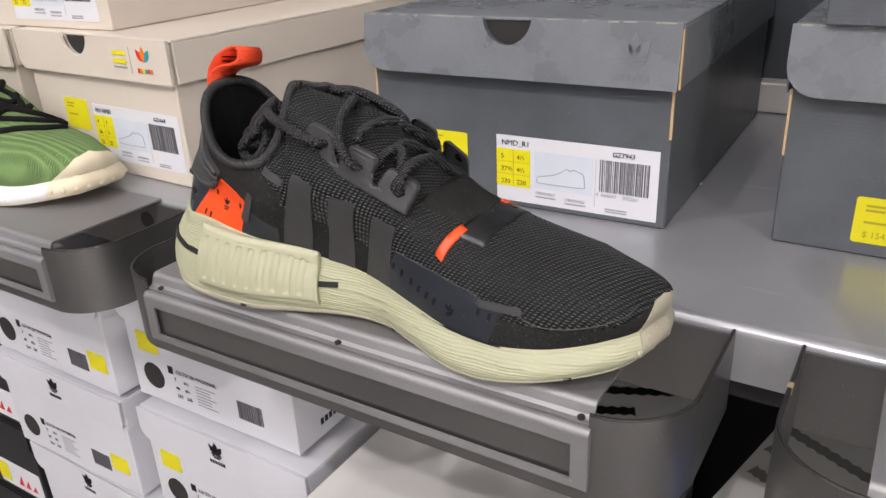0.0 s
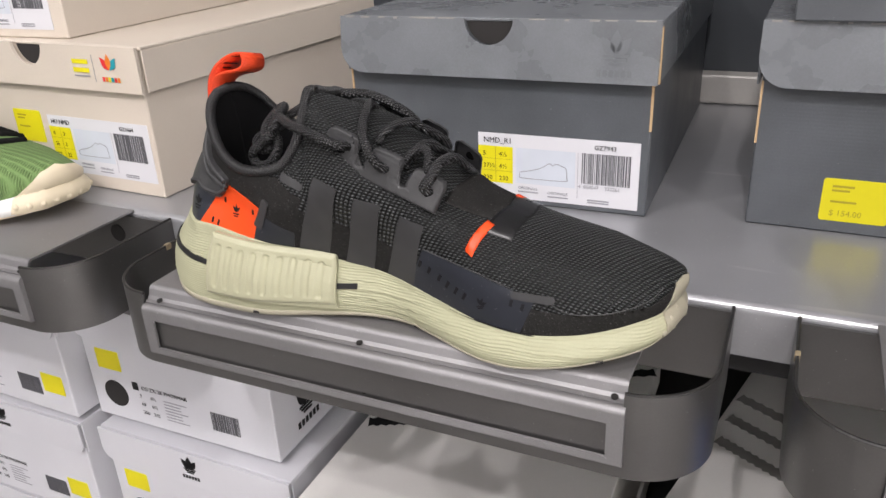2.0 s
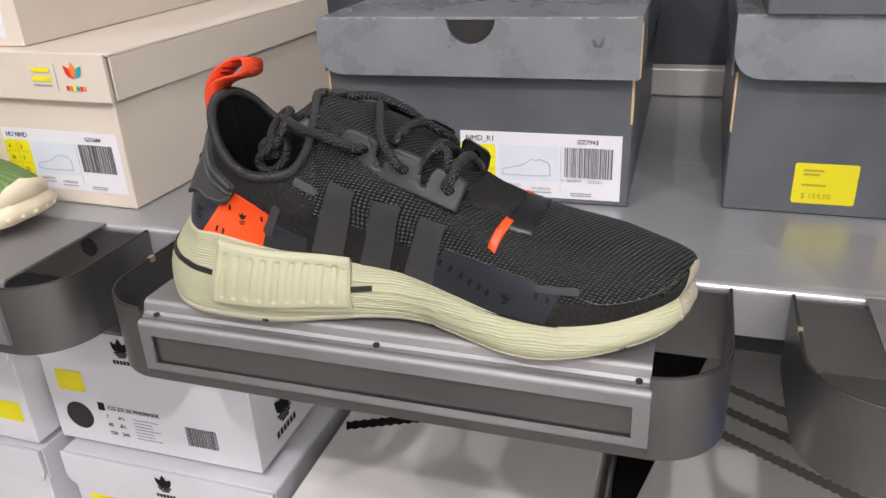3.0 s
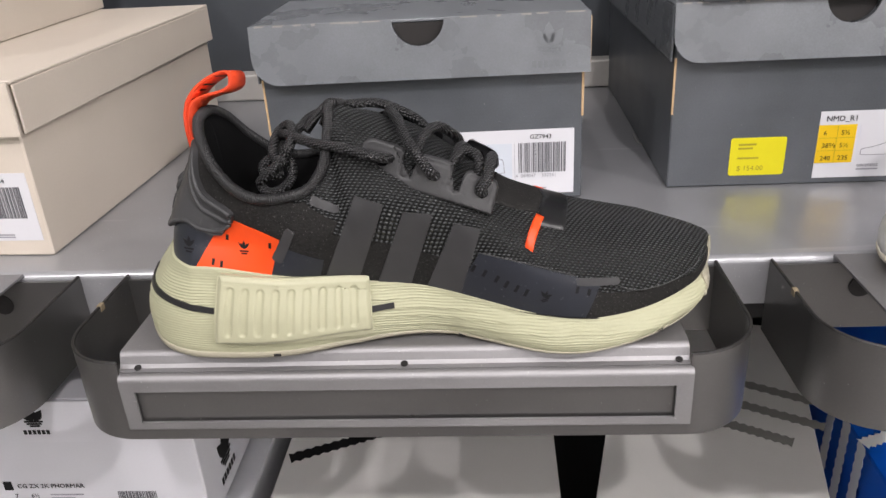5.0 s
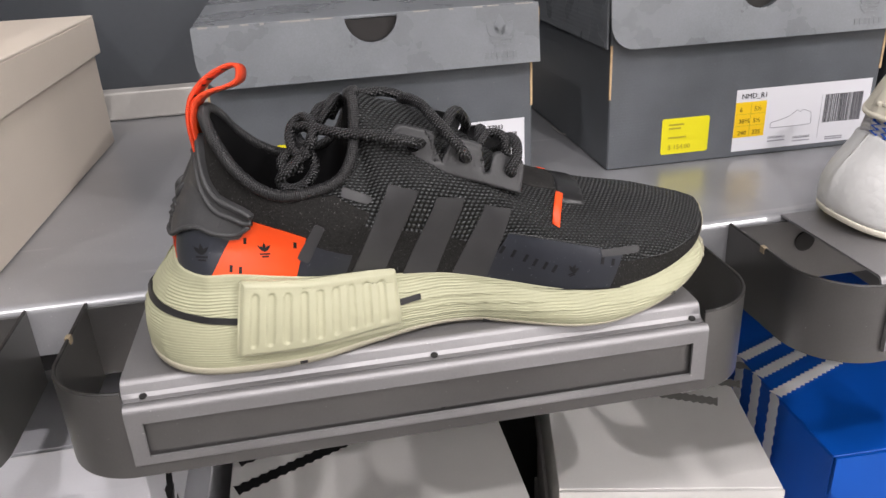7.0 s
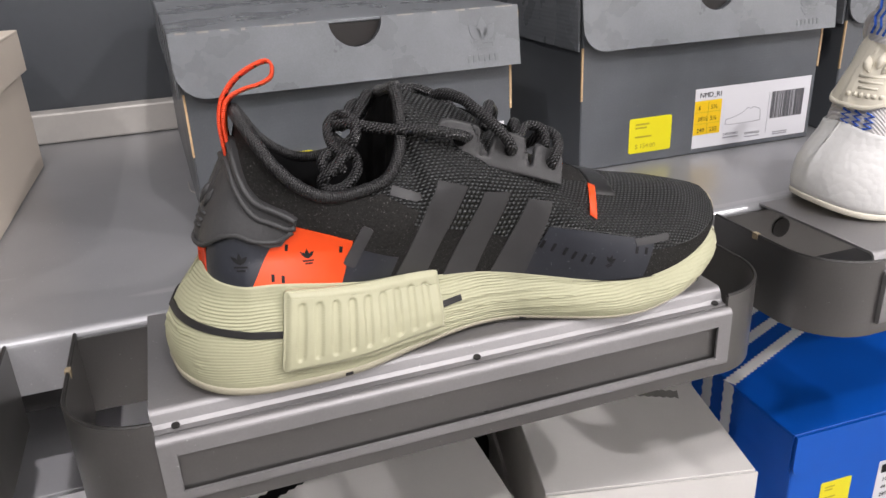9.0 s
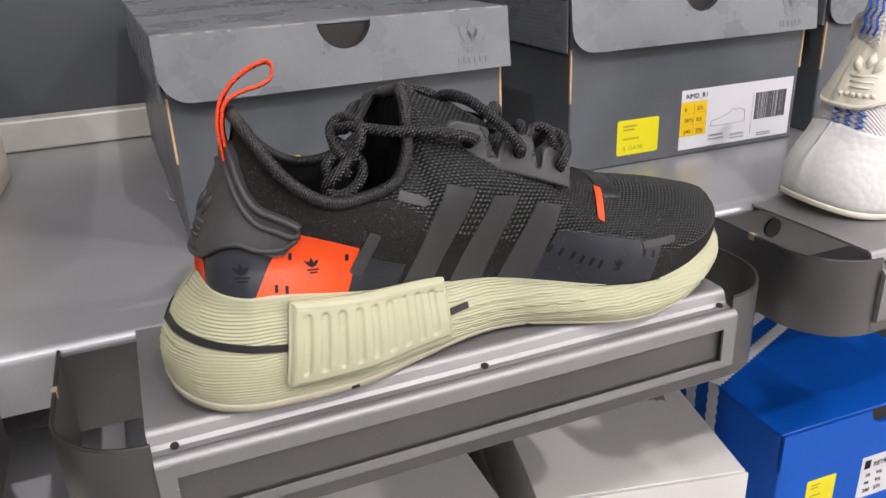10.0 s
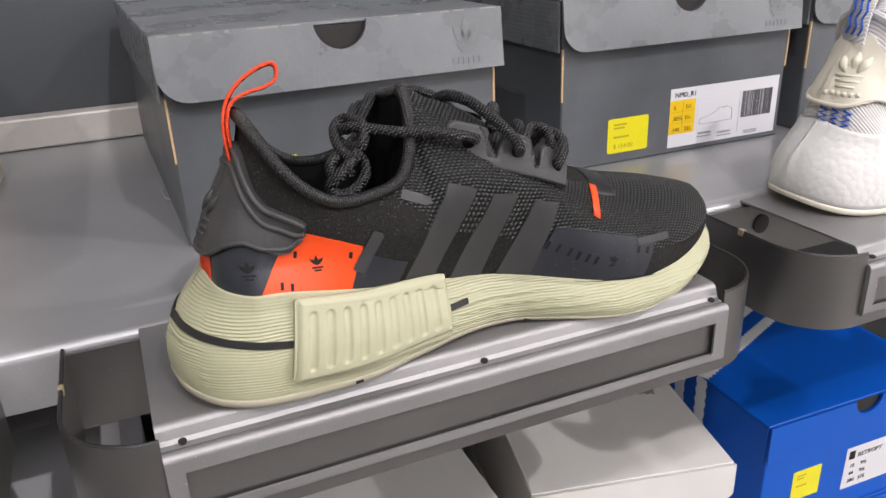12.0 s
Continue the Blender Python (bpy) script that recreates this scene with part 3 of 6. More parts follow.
def size_label(thing, x0, x1, z0, z1, yellow, title, code, sizes, y=0.0):
    """White size label: coloured size grid, outline drawing, bar code and lettering."""
    w, h = x1 - x0, z1 - z0
    lab = plate("size_label", x0, x1, z0, z1, y, PAPER, thing, "white size label with bar code", 0.0003)

    def bar(name, a, b, c, d, mat, lift=0.0004):
        return plate(name, x0 + a * w, x0 + b * w, z0 + c * h, z0 + d * h, y - lift, mat, lab, thick=0.0001, m=front(0, y, 0).inverted())

    bar("size_grid", 0.0, 0.225, 0.23, 0.80, yellow)
    bar("picture", 0.25, 0.62, 0.25, 0.80, PRINT_BLUE if yellow is YELLOW else PAPER)
    inv = front(0, y, 0).inverted()
    bar("rule", 0.635, 0.637, 0.10, 0.80, INK_SOFT, 0.0005)
    bar("rule", 0.0, 0.225, 0.415, 0.42, INK_GOLD, 0.0006)
    bar("rule", 0.0, 0.225, 0.605, 0.61, INK_GOLD, 0.0006)
    bar("rule", 0.112, 0.115, 0.23, 0.80, INK_GOLD, 0.0006)
    o = shoe_outline("drawing", x0 + 0.27 * w, z0 + 0.33 * h, 0.30 * w, INK_SOFT, lab)
    o.matrix_local = inv @ pose(0, y, 0)
    rnd = random.Random(len(title) + int(w * 1e4))
    bm, a = bmesh.new(), 0.66
    while a < 0.945:
        k = rnd.choice((0.003, 0.005, 0.008))
        box_bm(x0 + a * w, x0 + (a + k) * w, y - 0.0006, y - 0.0003, z0 + 0.34 * h, z0 + 0.80 * h, bm=bm)
        a += k + rnd.choice((0.003, 0.004, 0.007))
    bc = tagged(part("bar_code", bm, INK_BAR, lab), kind="stuff")
    bc.matrix_local = inv
    T = lambda body, a, c, s, mat: text_part("lettering", body, s, mat, lab, inv @ front(x0 + a * w, y - 0.0005, z0 + c * h))
    if title:
        T(title, 0.035, 0.855, 0.115 * h, INK)
    if code:
        T(code, 0.73, 0.86, 0.095 * h, INK)
    for k, (a, b) in enumerate(sizes):
        T(a, 0.03, 0.65 - 0.19 * k, 0.10 * h, INK)
        T(b, 0.135, 0.65 - 0.19 * k, 0.10 * h, INK)
    T("ORIGINALS", 0.26, 0.16, 0.06 * h, INK_SOFT)
    T("ORIGINALS", 0.45, 0.12, 0.06 * h, INK_SOFT)
    for a, c in ((0.26, 0.11), (0.45, 0.07), (0.70, 0.08), (0.70, 0.045)):
        bar("small_print", a, a + 0.13, c, c + 0.02, INK_SOFT, 0.0005)
    if title.startswith("NMD") and code:
        T("4  064047    332261", 0.64, 0.265, 0.075 * h, INK_SOFT)
    return lab


def price_sticker(thing, x0, x1, z0, z1, y=0.0, price="$ 154.00"):
    st = plate("price_sticker", x0, x1, z0, z1, y, YELLOW, thing, "yellow price sticker", 0.0003, 0.0016)
    inv, w, h = front(0, y, 0).inverted(), x1 - x0, z1 - z0
    for a, b, c in ((0.14, 0.46, 0.80), (0.14, 0.40, 0.70), (0.14, 0.52, 0.44)):
        plate("small_print", x0 + a * w, x0 + b * w, z0 + c * h, z0 + (c + 0.05) * h, y - 0.0004, INK_GOLD, st, thick=0.0001, m=inv)
    if price:
        text_part("lettering", price, 0.19 * h, INK_GOLD, st, inv @ front(x0 + 0.14 * w, y - 0.0004, z0 + 0.13 * h))
    return st


CARD_EMBOSS = material("embossed_card", (0.150, 0.160, 0.171), 0.36, 0, 0.1, 900)

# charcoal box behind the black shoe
# lid lightened in colour and flap tipped out, for the light it catches
b1 = build_box("shoe_box", pose(-0.0985, 0.1768, 1.0003, 0, 0, 1.2), 0.1965, 0.285, 0.117, CARD_DARK, tilt=7.0, lid_card=CARD_DARK_LIT)
tagged(b1, "charcoal grey cardboard shoe box with white size label", "shoe box", "charcoal boxes on shelf")
size_label(b1, 0.0885, 0.1915, 0.0035, 0.0462, YELLOW, "NMD_R1", "GZ7943", (("5", "4½"), ("37⅓", "4½"), ("230", "230")))
price_sticker(b1, 0.0345, 0.0675, 0.0245, 0.0445, price="")
b2 = build_box("shoe_box", pose(0.1545, 0.1915, 1.0003, 0, 0, -0.3), 0.1975, 0.285, 0.117, CARD_DARK, tilt=7.0, lid_card=CARD_DARK_LIT)
tagged(b2, "charcoal shoe box with yellow price sticker and size label", "shoe box", "charcoal boxes on shelf")
size_label(b2, 0.0915, 0.1935, 0.0040, 0.0475, AMBER, "NMD_R1", "", (("6", "5½"), ("38⅔", "5½"), ("240", "235")))
price_sticker(b2, 0.0385, 0.0730, 0.0072, 0.0322)
for holder_, x_ in ((b1, 0.1750), (b2, 0.1760)):
    trefoil("embossed_emblem", 0.024, CARD_EMBOSS, holder_, pose(0, -0.0024, 0.117, -7.0) @ front(x_, -0.0017, -0.0200), 0.0004)
b2u = build_box("shoe_box", pose(0.1660, 0.1835, 1.1177, 0, 0, -0.6), 0.1975, 0.285, 0.117, CARD_DARK, lid_card=CARD_DARK_LIT)
tagged(b2u, "charcoal shoe box stacked on another one", "shoe box", "charcoal boxes on shelf")
b3 = build_box("shoe_box", pose(0.3755, 0.1925, 1.0003, 0, 0, -0.5), 0.1975, 0.285, 0.117, CARD_DARK, lid_card=CARD_DARK_LIT)
tagged(b3, "charcoal shoe box at the end of the row", "shoe box", "charcoal boxes on shelf")

# cream boxes
def cream_marks(b):
    plate("print_bar", 0.121, 0.136, 0.0925, 0.0955, -0.0056, YELLOW, b)
    plate("print_bar", 0.121, 0.136, 0.0868, 0.0898, -0.0056, YELLOW, b)
    plate("print_bar", 0.121, 0.136, 0.0840, 0.0848, -0.0056, INK_SOFT, b)
    plate("rule", 0.1405, 0.1408, 0.081, 0.0985, -0.0056, INK_SOFT, b)
    for turn, mat, dx in ((38, TEAL, 0), (-38, RED, 0), (0, ORANGE_INK, 0)):
        pts = [(0, 0.001), (0.0022, 0.004), (0.0025, 0.0065), (0.0014, 0.009), (0, 0.0115), (-0.0014, 0.009), (-0.0025, 0.0065), (-0.0022, 0.004)]
        o = part("print_leaf", prism(pts, 0, 0.0002), mat, b)
        o.matrix_local = front(0.1555, -0.0056 - 0.0001 * (turn == 0), 0.0885) @ pose(0, 0, 0, 0, 0, -turn)
    for k, mat in enumerate((RED, ORANGE_INK, YELLOW, TEAL, RED, ORANGE_INK)):
        plate("print_bar", 0.1475 + 0.0028 * k, 0.1495 + 0.0028 * k, 0.0815, 0.0845, -0.0056, mat, b)


cb = build_box("shoe_box", pose(-0.3970, 0.1185, 1.0003, 0, 0, -2.2), 0.1770, 0.285, 0.1045, CARD_CREAM, 0.030, 0.004, 0.43, 0.008, 0.0, False)
tagged(cb, "cream cardboard shoe box with size label", "shoe box", "cream boxes on shelf")
size_label(cb, 0.0730, 0.1730, 0.0100, 0.0520, YELLOW, "HU NMD", "GZ1664", (("4", "3"), ("36", "3"), ("22", "22")))
price_sticker(cb, 0.036, 0.066, 0.030, 0.054, price="")
cream_marks(cb)
cb2 = build_box("shoe_box", pose(-0.4720, 0.1215, 1.1050, 0, 0, 1.5), 0.1770, 0.285, 0.1045, CARD_CREAM, 0.030, 0.004, 0.43, 0.008, 0.0, False)
tagged(cb2, "cream cardboard shoe box stacked on top", "shoe box", "cream boxes on shelf")
size_label(cb2, 0.0650, 0.1650, 0.0060, 0.0480, YELLOW, "HU NMD", "", (("4", "3"), ("36", "3"), ("22", "22")))
cb3 = build_box("shoe_box", pose(-0.5900, 0.1185, 1.0003, 0, 0, -1.0), 0.1770, 0.285, 0.1045, CARD_CREAM, 0.030, 0.004, 0.43, 0.008, 0.0, False)
tagged(cb3, "cream cardboard shoe box beside the stack", "shoe box", "cream boxes on shelf")
size_label(cb3, 0.0730, 0.1730, 0.0100, 0.0520, YELLOW, "HU NMD", "", (("4", "3"), ("36", "3"), ("22", "22")))
cream_marks(cb3)


# ---- boxes on the lower shelf: whole stacks, each box a thing
def white_label(b, x=0.045, z=0.012, title="CG ZX 2K PHORMAR", shift=0.0):
    # flat near-black disc on the card, coloured as the shade of a hole
    bm = bmesh.new()
    bmesh.ops.create_cone(bm, cap_ends=True, segments=28, radius1=0.0135, radius2=0.0135, depth=0.0006, matrix=pose(x - 0.018, 0, z + 0.015, 90))
    part("finger_hole", bm, HOLE_SHADE, b, "round dark disc for the shade in a finger hole")
    plate("print_box", x + 0.004, x + 0.0105, z + 0.0245, z + 0.0325, -0.0002, INK, b)
    text_part("lettering", title, 0.0053, INK, b, front(x + 0.014, -0.0004, z + 0.0265))
    for k, (p, q) in enumerate((("7", "6½"), ("40", "6½"), ("250", "245"))):
        text_part("lettering", p, 0.0050, INK, b, front(x + 0.010, -0.0003, z + 0.0175 - 0.0085 * k))
        text_part("lettering", q, 0.0050, INK, b, front(x + 0.022, -0.0003, z + 0.0175 - 0.0085 * k))
    for k in range(7):
        plate("small_print", x + 0.037, x + (0.055 if k % 3 else 0.062), z + 0.0195 - 0.0032 * k, z + 0.0205 - 0.0032 * k, -0.0002, INK_SOFT, b)
    bm, a, rnd = bmesh.new(), x + 0.088, random.Random(4)
    while a < x + 0.116:
        k = rnd.choice((0.0004, 0.0007, 0.0011))
        box_bm(a, a + k, -0.0005, 0.0002, z + 0.004, z + 0.0225, bm=bm)
        a += k + rnd.choice((0.0005, 0.0008))
    tagged(part("bar_code", bm, INK_BAR, b), kind="stuff")
    plate("sticker", x - 0.032 + shift, x - 0.005 + shift, z + 0.040 - shift * 0.2, z + 0.060 - shift * 0.2, -0.0001, YELLOW, b, "yellow sticker", 0.0003, 0.001)


def white_box(x, y, z, turn, label, w=0.197, logo=0.5, shift=0.0):
    b = build_box("shoe_box", pose(x, y, z, 0, 0, turn), w, 0.29, 0.117, CARD_WHITE, 0.034, 0.003, 0, 0.012, 0.012, False)
    tagged(b, label, "shoe box", "white boxes on lower shelf")
    trefoil("emblem", 0.0225, INK, b, front(logo * w, -0.0044, 0.1005))
    side = trefoil("emblem", 0.038, INK, b, pose(w + 0.0003, 0.045, 0.030, 0, 0, 90) @ FACE)
    white_label(b, shift=shift)
    return b


WA = "white cardboard shoe box with black print, stacked"
for k, (dx, dy, turn) in enumerate(((0.004, -0.002, 0.6), (0.006, -0.004, -0.4), (0.005, -0.008, 0.0))):
    white_box(-0.3650 + dx, 0.1265 + dy, 0.4015 + 0.1215 * k + 0.0005, turn, WA, 0.202)
white_box(-0.3690, 0.1272, 0.7685, 0.3, "white shoe box on top of a stack, with round hole", 0.198, 0.46)
for k, (dx, dy, turn) in enumerate(((0.0, -0.004, 1.0), (0.004, 0.002, -1.0), (-0.004, -0.004, 0.5))):
    white_box(-0.5850 + dx, 0.1150 + dy, 0.4015 + 0.1215 * k + 0.0005, turn, WA, 0.204, shift=0.152)
white_box(-0.5800, 0.1130, 0.7690, -0.5, "white shoe box on top of a stack, with yellow sticker", 0.200, 0.62, 0.152)


def black_box(x, y, z):
    b = build_box("shoe_box", pose(x, y, z, 0, 0, 0.4), 0.197, 0.29, 0.117, CARD_BLACK, 0.034, 0.003, 0, 0.012, 0.012, False)
    tagged(b, "black cardboard shoe box with white and red label", "shoe box", "black boxes on lower shelf")
    plate("size_label", 0.100, 0.192, 0.006, 0.046, -0.0001, PAPER, b, "white label with red print")
    plate("print_block", 0.100, 0.124, 0.012, 0.040, -0.0005, YELLOW, b)
    for k in range(3):
        pts = [(0.140 + 0.014 * k, 0.014), (0.151 + 0.014 * k, 0.014), (0.149 + 0.014 * k, 0.030 - 0.003 * k)]
        o = part("print_mark", prism(pts, 0, 0.0002), RED, b)
        o.matrix_local = front(0, -0.0005, 0)


for k in range(3):
    black_box(-0.806, 0.122, 0.402 + 0.1205 * k)


def serrated_band(name, x0, x1, y0, y1, z, mat, parent, m, teeth=26, thick=0.0003):
    """A stripe with toothed edges, flat in the local x-y plane, long in x."""
    lo, hi = [], []
    for k in range(teeth + 1):
        x = x0 + (x1 - x0) * k / teeth
        e = 0.0022 * (k % 2)
        lo.append((x, y0 + e))
        hi.append((x, y1 - e))
    ob = part(name, prism(lo + hi[::-1], 0, thick), mat, parent)
    ob.matrix_local = m @ pose(0, 0, z)
    return ob


def plain_stack(x, y, turn, w, card, label, stripes, mat, lid_h=0.032, levels=3, top=0.7655, d=0.31):
    h = (top - 0.4025) / levels
    for k in range(levels):
        b = build_box("shoe_box", pose(x, y, 0.4020 + h * k, 0, 0, turn), w, d, h - 0.0004, card, lid_h, 0.003, 0, 0.006, 0.006, False)
        tagged(b, label, "shoe box", "striped boxes on lower shelf")
        if k == levels - 1:
            stripes(b, w, h - 0.0004, mat)
    return b


def diagonal_stripes(b, w, h, mat):
    # three toothed stripes cross the back of the lid from the left edge
    for k in range(3):
        serrated_band("stripe", 0.0, 0.155 + 0.042 * k, -0.0065, 0.0065, 0, mat, b, pose(0.002, 0.115 + 0.034 * k - 0.0, h + 0.0002, 0, 0, 24), 40)


BLACK_PRINT = INK
GREY_PRINT = material("grey_print", (0.22, 0.215, 0.20), 0.5)
plain_stack(-0.1350, 0.092, 0.0, 0.2180, CARD_GREY, "pale grey shoe box with toothed black stripes on the lid", diagonal_stripes, BLACK_PRINT)


def far_stripes(b, w, h, mat):
    for k in range(3):
        serrated_band("stripe", 0.0, 0.205 - 0.03 * k, -0.0065, 0.0065, 0, mat, b, pose(0.001 + 0.002 * k, 0.215 - 0.034 * k, h + 0.0002, 0, 0, -16), 44)


plain_stack(0.1130, 0.1500, -13.0, 0.1600, CARD_GREY, "pale grey shoe box with faint grey stripes, set askew", far_stripes, GREY_PRINT, d=0.29)


# blue boxes with white stripes
def blue_box(z, detailed):
    b = build_box("shoe_box", pose(0.3300, 0.1330, z, 0, 0, -1.8), 0.200, 0.30, 0.1205, CARD_BLUE, 0.040, 0.003, 0.53, 0.010, 0.010, False)
    tagged(b, "bright blue cardboard shoe box with white stripes", "shoe box", "blue boxes on lower shelf")
    for k in range(3):
        y = 0.084 + 0.030 * k
        if detailed:
            serrated_band("stripe", 0.0, 0.19 - 0.02 * k, -0.0066, 0.0066, 0, WHITE_INK, b, pose(-0.003, y, 0.1207, 0, 0, 24), 60)
        o = part("stripe", prism([(y - 0.0075 + (0.0 if i % 2 else 0.0018), z_) for i, z_ in enumerate([0.1203 - 0.0053 * j for j in range(23)])] + [(y + 0.0075 - (0.0 if i % 2 else 0.0018), z_) for i, z_ in enumerate([0.0037 + 0.0053 * j for j in range(23)])], 0, 0.0004), WHITE_INK, b)
        o.matrix_local = Matrix(((0, 0, -1, -0.0031), (-1, 0, 0, 0), (0, 1, 0, 0), (0, 0, 0, 1))) @ Matrix.Diagonal((-1, 1, 1, 1))
    price_sticker(b, 0.0345, 0.0670, 0.028, 0.060, price="")
    lab = plate("size_label", 0.0960, 0.1825, 0.020, 0.066, -0.0001, PAPER, b, "white size label")
    inv = front(0, -0.0001, 0).inverted()
    plate("print_box", 0.0995, 0.1065, 0.053, 0.062, -0.0006, INK, lab, m=inv)
    text_part("lettering", "RETROPY", 0.0070, INK, lab, inv @ front(0.1100, -0.0006, 0.0535))
    for k, (p, q) in enumerate((("10", "9½"), ("44", "9½"), ("280", "275"))):
        text_part("lettering", p, 0.0058, INK, lab, inv @ front(0.1025, -0.0006, 0.043 - 0.0085 * k))
        text_part("lettering", q, 0.0058, INK, lab, inv @ front(0.1155, -0.0006, 0.043 - 0.0085 * k))
    return b


for k in range(3):
    blue_box(0.4025 + 0.1218 * k, k == 2)


# ---------------------------------------------------------------- shoes
def ease(points, x):
    """Smooth curve through (x, value) knots."""
    xs = [p[0] for p in points]
    if x <= xs[0]:
        return points[0][1]
    if x >= xs[-1]:
        return points[-1][1]
    i = max(k for k in range(len(xs) - 1) if xs[k] <= x)
    x0, x1 = xs[i], xs[i + 1]
    y0, y1 = points[i][1], points[i + 1][1]
    m0 = (y1 - points[i - 1][1]) / (x1 - xs[i - 1]) if i > 0 else (y1 - y0) / (x1 - x0)
    m1 = (points[i + 2][1] - y0) / (xs[i + 2] - x0) if i + 2 < len(xs) else (y1 - y0) / (x1 - x0)
    h = x1 - x0
    t = (x - x0) / h
    return (2 * t**3 - 3 * t**2 + 1) * y0 + (t**3 - 2 * t**2 + t) * h * m0 + (3 * t**2 - 2 * t**3) * y1 + (t**3 - t**2) * h * m1


# footprint of the sole, heel to toe: outer side (towards the aisle) and inner side
FOOT_OUT = [(-0.1225, 0.0305), (-0.1190, 0.0155), (-0.1100, 0.0040), (-0.0960, -0.0022), (-0.0750, -0.0040), (-0.0500, -0.0030), (-0.0200, 0.0050), (0.0080, 0.0072), (0.0350, 0.0018), (0.0600, -0.0040), (0.0800, -0.0052), (0.1000, -0.0015), (0.1180, 0.0055), (0.1315, 0.0150), (0.1390, 0.0260), (0.1428, 0.0420)]
FOOT_IN = [(-0.1225, 0.0305), (-0.1190, 0.0455), (-0.1100, 0.0565), (-0.0960, 0.0630), (-0.0750, 0.0655), (-0.0500, 0.0645), (-0.0200, 0.0630), (0.0080, 0.0660), (0.0350, 0.0720), (0.0600, 0.0770), (0.0800, 0.0780), (0.1000, 0.0750), (0.1180, 0.0705), (0.1325, 0.0640), (0.1402, 0.0555), (0.1428, 0.0420)]
SOLE_LOW = [(-0.1225, 0.0060), (-0.115, 0.0035), (-0.105, 0.0014), (-0.09, 0.0002), (-0.055, 0.0002), (-0.035, 0.0008), (-0.012, 0.0018), (0.008, 0.0020), (0.030, 0.0012), (0.050, 0.0004), (0.064, 0.0002), (0.080, 0.0003), (0.100, 0.0028), (0.118, 0.0055), (0.133, 0.0080), (0.1412, 0.0105)]
SOLE_TOP = [(-0.1225, 0.0475), (-0.110, 0.0455), (-0.095, 0.0435), (-0.080, 0.0428), (-0.060, 0.0400), (-0.040, 0.0362), (-0.014, 0.0304), (0.009, 0.0268), (0.030, 0.0228), (0.054, 0.0180), (0.078, 0.0150), (0.103, 0.0160), (0.120, 0.0190), (0.133, 0.0220), (0.1412, 0.0240)]
# rim of the opening, then the ridge of tongue and vamp, against the footprint's x
TOP_LINE = [
    (-0.1225, (-0.0830, 0.0330, 0.1030)), (-0.1190, (-0.0824, 0.0240, 0.1020)), (-0.1080, (-0.0793, 0.0145, 0.0965)), (-0.0940, (-0.0735, 0.0078, 0.0865)),
    (-0.0780, (-0.0650, 0.0035, 0.0780)), (-0.0620, (-0.0555, 0.0025, 0.0735)), (-0.0470, (-0.0435, 0.0030, 0.0738)), (-0.0340, (-0.0325, 0.0022, 0.0780)),
    (-0.0240, (-0.0265, 0.0058, 0.0870)), (-0.0160, (-0.0245, 0.0105, 0.0980)), (-0.0080, (-0.0240, 0.0140, 0.1050)), (-0.0020, (-0.0238, 0.0185, 0.1085)),
    (0.0080, (-0.0125, 0.0240, 0.1030)), (0.0220, (0.0060, 0.0305, 0.0945)), (0.0370, (0.0260, 0.0315, 0.0805)), (0.0500, (0.0440, 0.0325, 0.0665)),
    (0.0640, (0.0600, 0.0335, 0.0600)), (0.0800, (0.0790, 0.0335, 0.0540)), (0.1000, (0.0990, 0.0335, 0.0495)), (0.1180, (0.1150, 0.0345, 0.0455)),
    (0.1330, (0.1285, 0.0385, 0.0412)), (0.1428, (0.1355, 0.0410, 0.0380)),
]
KEY_TONGUE = -0.0020


